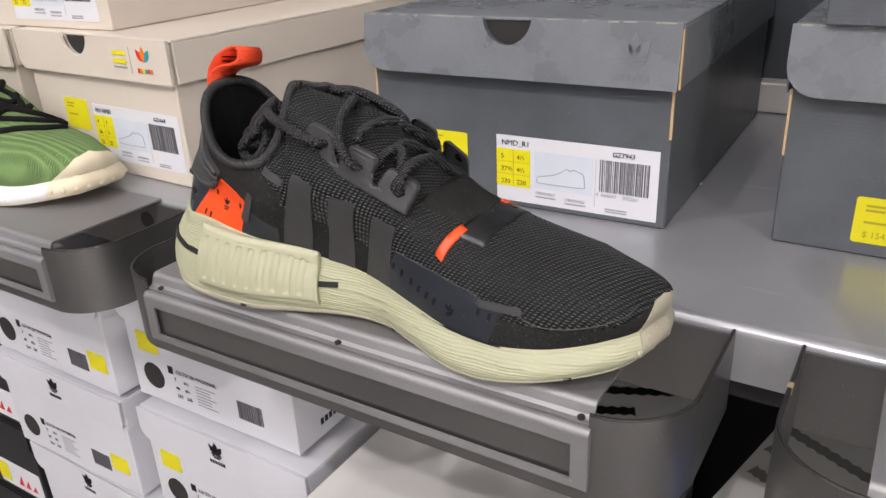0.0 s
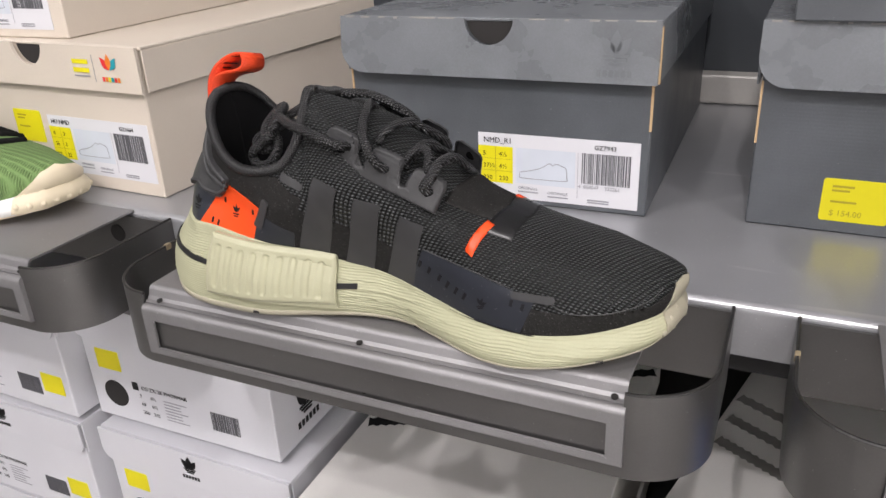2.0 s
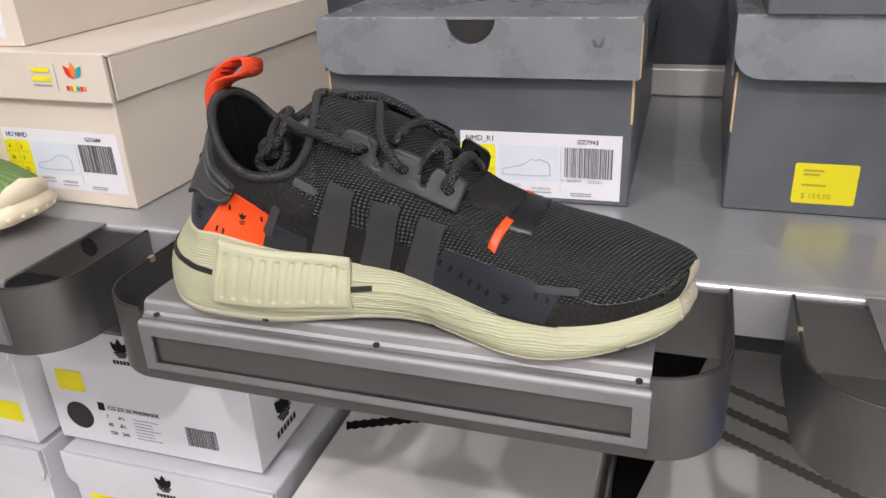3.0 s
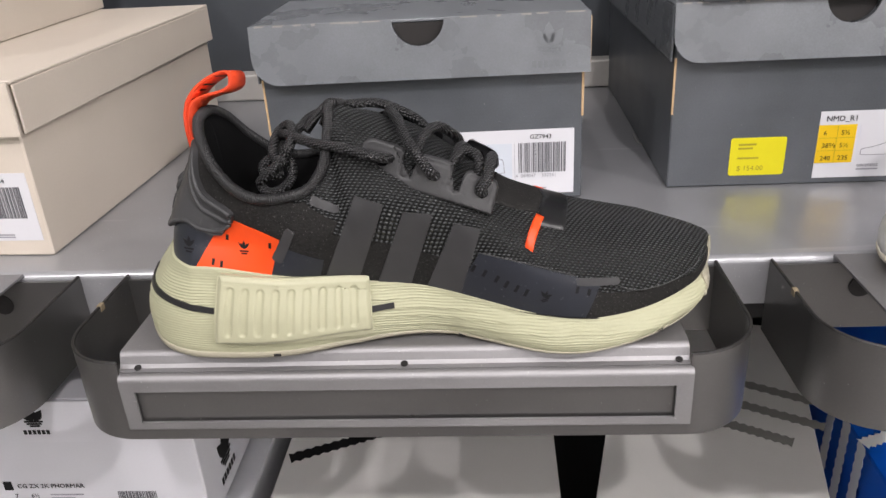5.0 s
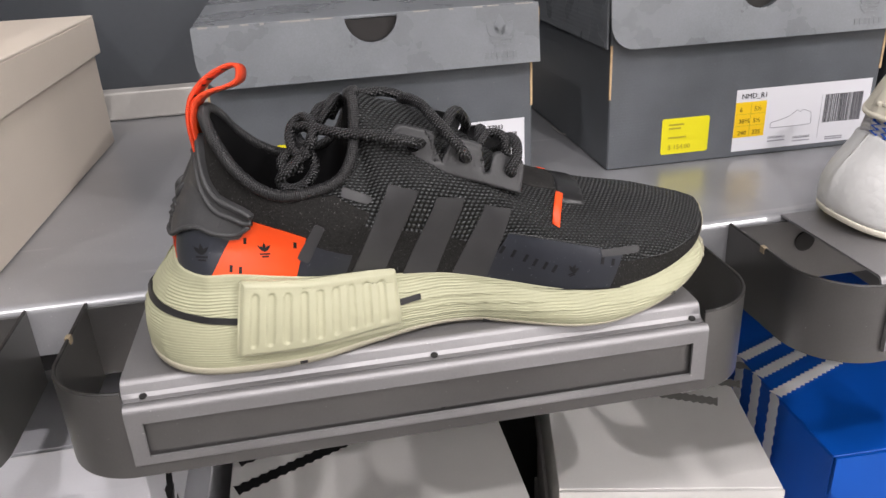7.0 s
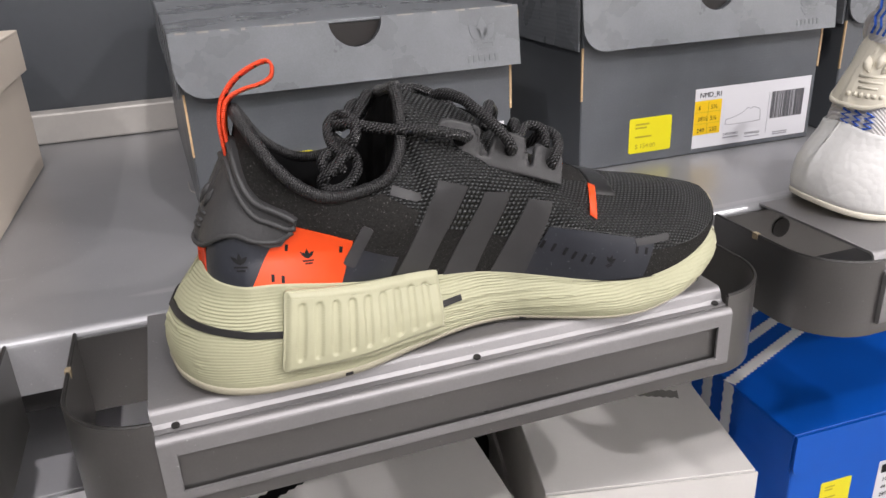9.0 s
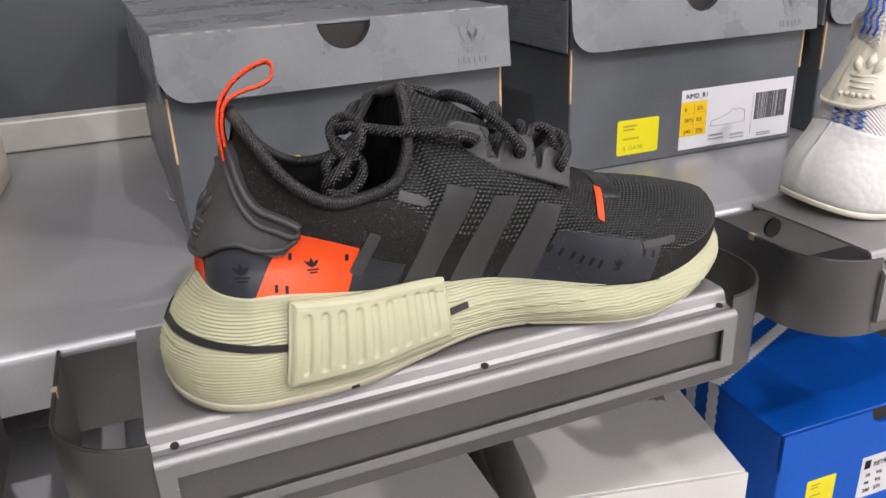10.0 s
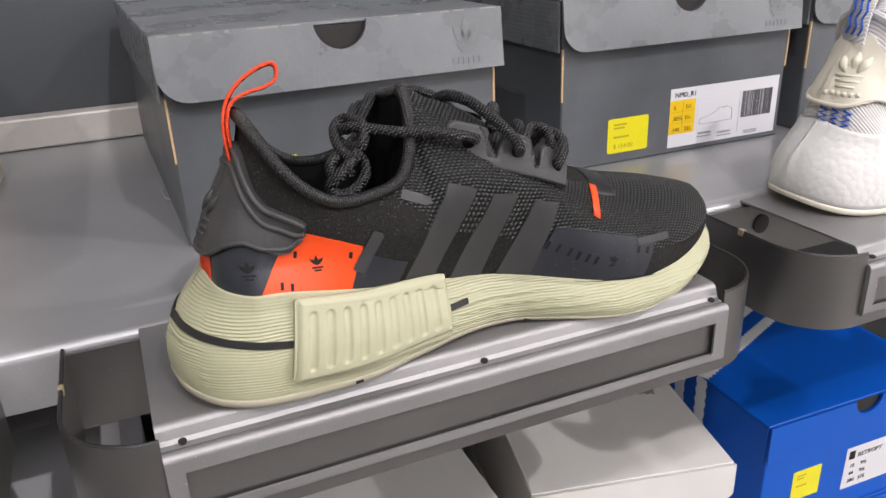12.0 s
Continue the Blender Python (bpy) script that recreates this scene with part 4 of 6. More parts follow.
class Last:
    """The shape of one shoe: sole rings and upper sections by station, for both sides."""

    def __init__(self, n=170):
        self.n = n
        self.side = []
        for foot, sign in ((FOOT_OUT, 1), (FOOT_IN, -1)):
            line = smooth_path([(x, y, 0) for x, y in foot], 12)
            run = [0.0]
            for a, b in zip(line[:-1], line[1:]):
                run.append(run[-1] + (b - a).length)
            pts = []
            for k in range(n + 1):
                d = run[-1] * k / n
                i = min(len(line) - 2, max(j for j in range(len(run)) if run[j] <= d + 1e-12))
                f = (d - run[i]) / max(1e-9, run[i + 1] - run[i])
                pts.append(line[i].lerp(line[i + 1], min(1, f)))
            nor = []
            for k in range(n + 1):
                if k == 0:
                    o = Vector((-1, 0, 0))
                elif k == n:
                    o = Vector((1, 0, 0))
                else:
                    d = pts[k + 1] - pts[k - 1]
                    o = Vector((d.y, -d.x, 0)).normalized() * sign
                nor.append(o)
            self.side.append((pts, nor))

    def sole_point(self, s, k, level):
        """level 0: ground edge, 1: top edge of the midsole."""
        pts, nor = self.side[s]
        p, o = pts[k], nor[k]
        z = ease(SOLE_LOW, p.x) * (1 - level) + ease(SOLE_TOP, p.x) * level
        heel = max(0.0, min(1.0, (-0.090 - p.x) / 0.030))
        toe = max(0.0, min(1.0, (p.x - 0.10) / 0.04))
        bulge = 0.0026 * math.sin(math.pi * min(1, level * 1.15)) - 0.0012 - level**2 * (0.0035 + 0.0125 * heel) + toe * (0.0005 * level - 0.0036 * (1 - level))
        arch = max(0.0, 1 - abs(p.x - 0.022) / 0.042) if s == 0 else 0.0
        bulge -= 0.0060 * arch * (1 - level)
        return Vector((p.x, p.y, z)) + o * bulge

    def top_point(self, s, k):
        p = self.side[s][0][k]
        q = Vector([ease([(a, b[i]) for a, b in TOP_LINE], p.x) for i in range(3)])
        if s == 1:
            mid = 0.0325
            if p.x < KEY_TONGUE:
                near = max(0.0, min(1.0, (p.x + 0.020) / 0.018))
                q.y = 2 * mid - q.y - 0.0120 * near
                q.z -= 0.0050 * near
        return q

    def upper_point(self, s, k, t, lift=0.0):
        p = self.side[s][0][k]
        o = self.side[s][1][k]
        b = self.sole_point(s, k, 1.0) - o * 0.0012 - Vector((0, 0, 0.0025))
        q = self.top_point(s, k)
        h = q.z - b.z
        ridge = max(0.0, min(1.0, (p.x + 0.022) / 0.030))
        ridge = ridge * ridge * (3 - 2 * ridge)
        full = max(0.0, min(1.0, (p.x - 0.03) / 0.04))
        waist = max(0.0, min(1.0, (p.x + 0.060) / 0.03)) * max(0.0, min(1.0, (0.075 - p.x) / 0.04))
        crest = max(0.0, min(1.0, (p.x + 0.005) / 0.02)) * max(0.0, min(1.0, (0.068 - p.x) / 0.02))
        c1 = b + Vector((0, 0, h * (0.42 + 0.20 * full + 0.14 * crest * (1 - full)))) + o * (0.0008 + 0.0037 * full + 0.0068 * waist + 0.0030 * max(0.0, min(1.0, (p.x - 0.11) / 0.028)))
        side = -1 if s == 0 else 1
        toe = max(0.0, min(1.0, (p.x - 0.11) / 0.028))
        flat = Vector((0, side * (0.0155 + 0.008 * full + 0.0095 * waist + 0.003 * crest) * (1 - toe), 0.0012 * full - 0.005 * waist + 0.0045 * crest)) + Vector((0.0045 * toe, 0, -0.0012 * toe))
        steep = Vector((0, 0, -0.36 * h)) + o * (0.0012 + 0.0035 * waist)
        c2 = q + flat * ridge + steep * (1 - ridge)
        u = 1 - t
        r = b * u**3 + c1 * 3 * u * u * t + c2 * 3 * u * t * t + q * t**3
        # fuller over the instep on the outer side, slimmer round the ankle
        swell = 0.0075 * math.exp(-(((r.x + 0.006) / 0.036) ** 2) - ((r.z - 0.070) / (0.022 if r.z < 0.070 else 0.013)) ** 2) if s == 0 else 0.0
        slim = 0.0062 * math.exp(-(((r.x + 0.074) / 0.022) ** 2)) * min(1.0, max(0.0, (r.z - 0.040) / 0.012))
        r.y += side * (swell - slim) * min(1.0, 2.2 * u)
        return r


LAST = Last()


def ring_rows(last, levels, lift=0.0):
    rows = []
    for lv in levels:
        out = [last.sole_point(0, k, lv) for k in range(last.n + 1)]
        inn = [last.sole_point(1, k, lv) for k in range(last.n - 1, 0, -1)]
        row = out + inn
        rows.append(row)
    return rows


def capped(rows, n):
    bm = grid_bm(rows, close_u=True)
    bm.verts.ensure_lookup_table()
    m = len(rows[0])
    for base, flip in ((0, False), ((len(rows) - 1) * m, True)):
        for k in range(n):
            a, b = base + k, base + k + 1
            c, d = base + (m - k - 1) % m, base + (m - k) % m
            ids = []
            for i in (a, b, c, d):
                if i not in ids:
                    ids.append(i)
            if len(ids) > 2:
                bm.faces.new([bm.verts[i] for i in ids])
    bmesh.ops.recalc_face_normals(bm, faces=bm.faces)
    return bm


def upper_rows(last, nt, t0=0.0, t1=1.0):
    rows = []
    for j in range(nt + 1):
        t = t0 + (t1 - t0) * j / nt
        rows.append([last.upper_point(0, k, t) for k in range(last.n + 1)] + [last.upper_point(1, k, t) for k in range(last.n - 1, 0, -1)])
    return rows


def rim_path(last):
    ks = [k for k in range(last.n + 1) if last.side[0][0][k].x <= KEY_TONGUE + 0.002]
    kin = [k for k in range(last.n + 1) if last.side[1][0][k].x <= KEY_TONGUE + 0.002]
    out = [last.top_point(0, k) for k in ks]
    inn = [last.top_point(1, k) for k in kin[::-1]]
    return out + inn[:-1]


FOAM_LEVELS = [0.073, 0.15, 0.25, 0.38, 0.52, 0.66, 0.8, 0.9, 0.96, 1.0]


def ribbed_foam(last, count=150):
    """Foam side wall with fine wavering lines and bands of overlapping blisters pressed into it."""
    levels = [0.073 + 0.927 * j / count for j in range(count + 1)]
    rows = ring_rows(last, levels)
    for lv, row in zip(levels, rows):
        fade = min(1.0, (1 - lv) * 14, (lv - 0.073) * 14)
        for i, p in enumerate(row):
            s = 0 if i <= last.n else 1
            o = last.side[s][1][i if s == 0 else 2 * last.n - i]
            a = p.x if abs(o.y) > 0.7 else p.x * 0.7 + p.y * 0.7
            z = p.z + 0.0005 * math.sin(60 * a) + 0.0002 * math.sin(290 * a + 140 * p.z)
            h = 0.00024 * math.sin(2 * math.pi * z / 0.00125) * (0.65 + 0.35 * math.sin(70 * a + 260 * z))
            patch = math.sin(33 * a + 1.1) + 0.8 * math.sin(57 * a + 190 * p.z) + 1.5 * math.sin(4.6 * lv - 0.6) - 0.3
            if patch > 0:
                v = z / 0.0042
                k = math.floor(v)
                u = a / 0.0098 + 0.5 * (k % 2) + 0.23 * math.sin(7.3 * k)
                f = u - math.floor(u) - 0.5
                drop = v - k - 0.9 * f * f
                drop -= math.floor(drop)
                h += min(1.0, 1.6 * patch) * 0.00060 * ((1 - drop) ** 1.5 - 0.4)
            row[i] = p + o * (h * fade)
    return capped(rows, last.n)


def build_shoe(name, m, upper_mat, foam_mat, sole_mat, lining_mat, rim_mat, ribbed=False):
    """Sole, midsole, upper, lining and bound rim; the rest is added by each shoe."""
    thing = empty_thing(name, m)
    # outsole: a thin rubber layer that shows as a line below the foam
    low = ring_rows(LAST, [0.0, 0.03, 0.060, 0.078])
    for row in low[:3]:
        for i, p in enumerate(row):
            k = i if i <= LAST.n else 2 * LAST.n - i
            row[i] = p + LAST.side[0 if i <= LAST.n else 1][1][k] * 0.0006
    part("outsole", capped(low, LAST.n), sole_mat, thing, "thin rubber outsole", True)
    part("midsole", ribbed_foam(LAST) if ribbed else capped(ring_rows(LAST, FOAM_LEVELS), LAST.n), foam_mat, thing, "", True)
    bm = grid_bm(upper_rows(LAST, 30), close_u=True)
    bmesh.ops.remove_doubles(bm, verts=bm.verts, dist=0.00008)
    bmesh.ops.recalc_face_normals(bm, faces=bm.faces)
    upper = part("upper", bm, upper_mat, thing, "", True)
    # lining: from the rim down to the insole
    rim = rim_path(LAST)
    mid = Vector((-0.052, 0.0305, 0.040))
    rows = [rim]
    for f, drop in ((0.10, 0.004), (0.16, 0.018), (0.20, 0.035), (0.22, 0.05)):
        rows.append([Vector((p.x + (mid.x - p.x) * f, p.y + (mid.y - p.y) * f, max(0.036, p.z - drop * (1 + max(0, p.z - 0.07) * 14)))) for p in rim])
    rows.append([Vector((p.x * 0.25 + mid.x * 0.75, p.y * 0.25 + mid.y * 0.75, 0.0365)) for p in rim])
    part("lining", grid_bm(rows, close_u=True), lining_mat, thing, "dark textile lining", True)
    part("collar_binding", tube_bm(rim, 0.0022, 10, True), rim_mat, thing, "padded binding round the opening", True)
    return thing, upper


from mathutils.bvhtree import BVHTree


def bvh_of(ob):
    me = ob.data
    return BVHTree.FromPolygons([v.co.copy() for v in me.vertices], [list(p.vertices) for p in me.polygons])


def decal(name, poly, tree, mat, parent, label="", lift=0.0005, way=(0, 1, 0), cell=0.003, edge=0.0006, plane=0.0):
    """A thin film laid on the upper: outline (x, z) seen along the given way, draped over the surface."""
    way = Vector(way).normalized()
    bm = bmesh.new()
    f = bm.faces.new([bm.verts.new((x, 0, z)) for x, z in poly])
    bmesh.ops.triangulate(bm, faces=[f])
    for _ in range(7):
        long = [e for e in bm.edges if e.calc_length() > cell]
        if not long:
            break
        bmesh.ops.subdivide_edges(bm, edges=long, cuts=1)
        bmesh.ops.triangulate(bm, faces=bm.faces[:])
    normal, gone = {}, []
    # start each ray where it passes (x, z) in the plane y = 0.04
    for v in bm.verts:
        aim = Vector((v.co.x, plane, v.co.z))
        hit, nrm, _, _ = tree.ray_cast(aim - way * 0.15, way, 0.4)
        if hit is None:
            gone.append(v)
            continue
        if nrm.dot(way) > 0:
            nrm = -nrm
        v.co, normal[v] = hit + nrm * lift, nrm
    bmesh.ops.delete(bm, geom=gone, context="VERTS")
    border = [e for e in bm.edges if e.is_boundary]
    rim, under = {}, {}
    for e in border:
        for v in e.verts:
            if v not in under:
                rim[v] = bm.verts.new(v.co)
                under[v] = bm.verts.new(v.co - normal[v] * (lift + edge))
    for e in border:
        a, b = e.verts
        bm.faces.new((rim[a], rim[b], under[b], under[a]))
    bmesh.ops.recalc_face_normals(bm, faces=bm.faces)
    return part(name, bm, mat, parent, label, True)


SHOE_AT = pose(0, 0, 1.0003)
shoe, shoe_upper = build_shoe("sneaker", SHOE_AT, KNIT, FOAM, GUM, LINING, RIBBED, True)
tagged(shoe, "black knit sneaker with pale olive foam sole and orange heel tab", "shoe", "display shoes")
TREE = bvh_of(shoe_upper)


CORD_THREAD = material("black_thread", (0.026, 0.026, 0.027), 0.45, 0, 0.3, 900, spec=0.6)


def sole_edge(x):
    return ease(SOLE_TOP, x) - 0.0019


def round_decal(name, poly, tree, mat, parent, axis, label="", lift=0.0005, cell=0.0025, edge=0.0012, toe=False):
    """As decal(), for films that wrap round heel or toe: outline (degrees round the axis, z)."""
    bm = bmesh.new()
    f = bm.faces.new([bm.verts.new((a * 0.0006, 0, z)) for a, z in poly])
    bmesh.ops.triangulate(bm, faces=[f])
    for _ in range(7):
        long = [e for e in bm.edges if e.calc_length() > cell]
        if not long:
            break
        bmesh.ops.subdivide_edges(bm, edges=long, cuts=1)
        bmesh.ops.triangulate(bm, faces=bm.faces[:])
    normal, gone = {}, []
    for v in bm.verts:
        a = radians(v.co.x / 0.0006)
        way = Vector((math.cos(a) * (1 if toe else -1), -math.sin(a), 0))
        start = Vector((axis[0], axis[1], v.co.z)) + way * 0.12
        hit, nrm, _, _ = tree.ray_cast(start, -way, 0.2)
        if hit is None:
            gone.append(v)
            continue
        if nrm.dot(way) < 0:
            nrm = -nrm
        up = lift(v.co.x / 0.0006, v.co.z) if callable(lift) else lift
        v.co, normal[v] = hit + nrm * up, (nrm, up)
    bmesh.ops.delete(bm, geom=gone, context="VERTS")
    border = [e for e in bm.edges if e.is_boundary]
    rim, under = {}, {}
    for e in border:
        for v in e.verts:
            if v not in under:
                nrm, up = normal[v]
                rim[v] = bm.verts.new(v.co)
                under[v] = bm.verts.new(v.co - nrm * (up + edge))
    for e in border:
        a, b = e.verts
        bm.faces.new((rim[a], rim[b], under[b], under[a]))
    bmesh.ops.recalc_face_normals(bm, faces=bm.faces)
    return part(name, bm, mat, parent, label, True)


def relief(ob, height):
    """Pushes the vertices of a draped part out along y by height(x, z)."""
    for v in ob.data.vertices:
        v.co.y -= height(v.co.x, v.co.z)
    return ob


def mirrored(poly):
    return poly + [(-a, z) for a, z in poly[::-1]]


# plain side wall of the foam, to drape films on
wall_bm = capped(ring_rows(LAST, FOAM_LEVELS), LAST.n)
wall_bm.verts.index_update()
WALL_V, WALL_F = [v.co.copy() for v in wall_bm.verts], [[v.index for v in f.verts] for f in wall_bm.faces]
wall_bm.free()
MID_TREE = BVHTree.FromPolygons(WALL_V, WALL_F)
# the same wall carried on upwards, for the plug that stands above the foam's edge
tall_bm = grid_bm(ring_rows(LAST, FOAM_LEVELS + [1.12, 1.25, 1.4]), close_u=True)
tall_bm.verts.index_update()
TALL_TREE = BVHTree.FromPolygons([v.co.copy() for v in tall_bm.verts], [[v.index for v in f.verts] for f in tall_bm.faces])
tall_bm.free()
BOTH_TREE = BVHTree.FromPolygons(
    [v.co.copy() for v in shoe_upper.data.vertices] + WALL_V,
    [list(p.vertices) for p in shoe_upper.data.polygons] + [[i + len(shoe_upper.data.vertices) for i in f] for f in WALL_F],
)
HEEL, TOE = (-0.064, 0.0305), (0.100, 0.0370)

# suede heel quarter: second material on the rear faces of the upper, with a crisp front edge laid on
shoe_upper.data.materials.append(SUEDE)
for p in shoe_upper.data.polygons:
    if p.center.x < -0.040 or (p.center.x < 0.03 and p.center.z < 0.036):
        p.material_index = 1
E_ = sole_edge
decal("suede_panel", [(-0.0470, 0.0690), (-0.0356, 0.0724), (-0.0222, 0.0634), (-0.0250, 0.0580), (0.0000, 0.0497), (0.0165, 0.0433), (0.0356, 0.0381), (0.0316, E_(0.0316)), (0.0100, E_(0.01)), (-0.0120, E_(-0.012)), (-0.0359, E_(-0.0359)), (-0.0470, E_(-0.047))], TREE, SUEDE, shoe, "black suede side panel", 0.00015)
round_decal("mudguard", [(90, E_(0.10)), (66, E_(0.11)), (40, E_(0.122)), (15, E_(0.137)), (-15, E_(0.137)), (-40, E_(0.122)), (-66, E_(0.11)), (-90, E_(0.10)), (-90, 0.0255), (-66, 0.0256), (-30, 0.0278), (-12, 0.0322), (0, 0.0350), (12, 0.0322), (30, 0.0278), (66, 0.0256), (90, 0.0258)], TREE, SUEDE, shoe, TOE, "black suede toe guard", 0.0003, toe=True)
decal("mudguard_side", [(0.0765, 0.0300), (0.0880, 0.0268), (0.1004, 0.0257), (0.1004, E_(0.1)), (0.0890, E_(0.089)), (0.0785, E_(0.0785))], TREE, SUEDE, shoe, "", 0.0003)
# navy film over the forefoot with printed bars
navy = decal("side_patch", [(0.0354, 0.0461), (0.0512, 0.0419), (0.0755, 0.0346), (0.0861, 0.0306), (0.0793, E_(0.0793)), (0.0650, E_(0.065)), (0.0545, E_(0.0545)), (0.0400, E_(0.04)), (0.0229, E_(0.0229))], TREE, NAVY, shoe, "navy film patch with printed marks", 0.0004)


def printed(points, w, h, slope, tree=TREE, mat=INK, lift=0.00055):
    for x, z in points:
        c, s = math.cos(slope), math.sin(slope)
        quad = [(x + a * c - b * s, z + a * s + b * c) for a, b in ((-w, -h), (w, -h), (w, h), (-w, h))]
        decal("print_bar", quad, tree, mat, navy, "", lift, cell=0.006, edge=0.0001)


def emblem(x, z, size, slope=0.0, tree=TREE, mat=INK):
    for turn in (0, 48, -48):
        a = slope + radians(turn)
        pts = []
        for u, v in ((0, -0.1), (0.13, 0.15), (0.13, 0.42), (0, 0.72), (-0.13, 0.42), (-0.13, 0.15)):
            pts.append((x + size * (u * math.cos(a) + v * math.sin(a)), z + size * (-u * math.sin(a) + v * math.cos(a))))
        decal("print_leaf", pts, tree, mat, navy, "", 0.00055 + 0.00003 * (turn > 0), cell=0.006, edge=0.0001)
    for k in range(2):
        printed([(x, z - size * (0.22 + 0.2 * k))], size * (0.42 - 0.14 * k), size * 0.06, slope, tree, mat)


printed([(0.0328, 0.0384), (0.0375, 0.0363), (0.0427, 0.0338), (0.0467, 0.0315), (0.0510, 0.0297), (0.0550, 0.0280)], 0.0007, 0.0019, -0.45)
printed([(0.0764, 0.0290), (0.0813, 0.0277)], 0.0007, 0.0015, -0.2)
emblem(0.0628, 0.0261, 0.0046, 0.35)
decal("film_tab", [(0.0755, 0.0340), (0.0934, 0.0331), (0.0942, 0.0322), (0.0942, 0.0306), (0.0934, 0.0298), (0.0764, 0.0308)], TREE, FILM, shoe, "small grey film tab", 0.0007)
# three slanted stripes
for name_, poly in (("stripe", [(-0.0140, 0.0750), (-0.0025, 0.0712), (-0.0190, E_(-0.019)), (-0.0330, E_(-0.033))]), ("stripe", [(0.0050, 0.0672), (0.0168, 0.0648), (0.0040, E_(0.004)), (-0.0105, E_(-0.0105))]), ("stripe", [(0.0255, 0.0604), (0.0364, 0.0571), (0.0260, E_(0.026)), (0.0110, E_(0.011))])):
    decal(name_, poly, TREE, FILM, shoe, "slanted matt grey stripe", 0.00045)
# heel films
orange = decal("heel_patch", [(-0.0685, 0.0625), (-0.0484, 0.0553), (-0.0548, E_(-0.055)), (-0.0700, E_(-0.07)), (-0.0885, E_(-0.0885)), (-0.0785, 0.0560)], TREE, ORANGE, shoe, "bright orange film patch with black print", 0.0004)
emblem(-0.0655, 0.0500, 0.0050)
printed([(-0.0728, 0.0547), (-0.0531, 0.0523), (-0.0796, 0.0447), (-0.0760, 0.0437)], 0.0006, 0.0013, -0.15)
for s_ in (1, -1):
    round_decal("heel_film", [(s_ * 16, 0.0447), (s_ * 30, 0.0440), (s_ * 55, 0.0425), (s_ * 64, 0.0560), (s_ * 40, 0.0625), (s_ * 16, 0.0575)][:: s_], TREE, NAVY, shoe, HEEL, "navy heel film", 0.0003)
decal("film_patch", [(-0.0496, 0.0531), (-0.0309, 0.0449), (-0.0350, E_(-0.035)), (-0.0555, E_(-0.0555))], TREE, NAVY, shoe, "navy film patch", 0.0003)
decal("film_tab", [(-0.0447, 0.0606), (-0.0438, 0.0610), (-0.0412, 0.0598), (-0.0408, 0.0588), (-0.0484, 0.0448), (-0.0494, 0.0444), (-0.0523, 0.0460), (-0.0528, 0.0470)], TREE, FILM, shoe, "small grey film tab", 0.0007)
decal("film_tab", [(-0.0318, 0.0752), (-0.0215, 0.0705), (-0.0207, 0.0698), (-0.0212, 0.0682), (-0.0232, 0.0676), (-0.0332, 0.0718)], TREE, FILM, shoe, "small grey film tab", 0.0004)
round_decal("heel_ribbon", mirrored([(17, 0.0440), (11, 0.0585)]), TREE, TAB, shoe, HEEL, "orange ribbon down the heel", 0.0005)
emblem(-0.0903, 0.0511, 0.0055)

# moulded heel counter: base shell, then two raised lips along its upper edge
half = [(0, 0.0555), (16, 0.0555), (28, 0.0600), (40, 0.0610), (55, 0.0560), (65, 0.0560), (80, 0.0635), (82, 0.0662), (74, 0.0690), (50, 0.0738), (40, 0.0785), (30, 0.0850), (20, 0.0905), (10, 0.0932), (0, 0.0938)]
poly = half + [(-a, z) for a, z in half[-2:0:-1]]
counter = round_decal("heel_counter", poly, TREE, TPU, shoe, HEEL, "moulded charcoal rubber heel counter", 0.0022, 0.002)


def heel_line(points, lift, tree=TREE):
    out = []
    for a, z in points:
        w = Vector((-math.cos(radians(a)), -math.sin(radians(a)), 0))
        hit, nrm, _, _ = tree.ray_cast(Vector((HEEL[0], HEEL[1], z)) + w * 0.12, -w, 0.2)
        if hit is not None:
            out.append(hit + w * lift)
    return out


for drop, rad in ((0.0010, 0.0013), (0.0062, 0.0012)):
    pts = [(79, 0.0660 - drop * 0.5), (72, 0.0688 - drop), (60, 0.0716 - drop), (50, 0.0736 - drop), (41, 0.0778 - drop), (31, 0.0842 - drop), (20, 0.0900 - drop), (10, 0.0928 - drop), (0, 0.0934 - drop)]
    pts += [(-a, z) for a, z in pts[-2::-1]]
    part("raised_lip", tube_bm(smooth_path(heel_line(pts, 0.0022), 4), rad, 8), TPU, counter, "", True)
low_lip = [(76, 0.0612), (66, 0.0584), (58, 0.0582), (48, 0.0596), (38, 0.0618), (28, 0.0608), (16, 0.0566), (0, 0.0560)]
part("raised_lip", tube_bm(smooth_path(heel_line(low_lip + [(-a, z) for a, z in low_lip[-2::-1]], 0.0021), 4), 0.0011, 8), TPU, counter, "", True)
for da, dz, rot in ((-7, 0.0, 30), (0, 0.0015, 0), (7, 0.0, -30)):
    ln = heel_line([(da * 0.6, 0.0690 + dz), (da * 1.0, 0.0725 + dz), (da * 1.3, 0.0760 + dz)], 0.0026)
    part("raised_leaf", tube_bm(smooth_path(ln, 4), lambda f: 0.0003 + 0.0014 * math.sin(math.pi * f), 8), TPU, counter, "", True)
for k in range(3):
    part("raised_bar", tube_bm(heel_line([(-11 + 2 * k, 0.0672 - 0.0026 * k), (0, 0.0672 - 0.0026 * k), (11 - 2 * k, 0.0672 - 0.0026 * k)], 0.0025), 0.0007, 6), TPU, counter, "", True)

# orange tick and glossy band over the vamp, with a suede vamp piece


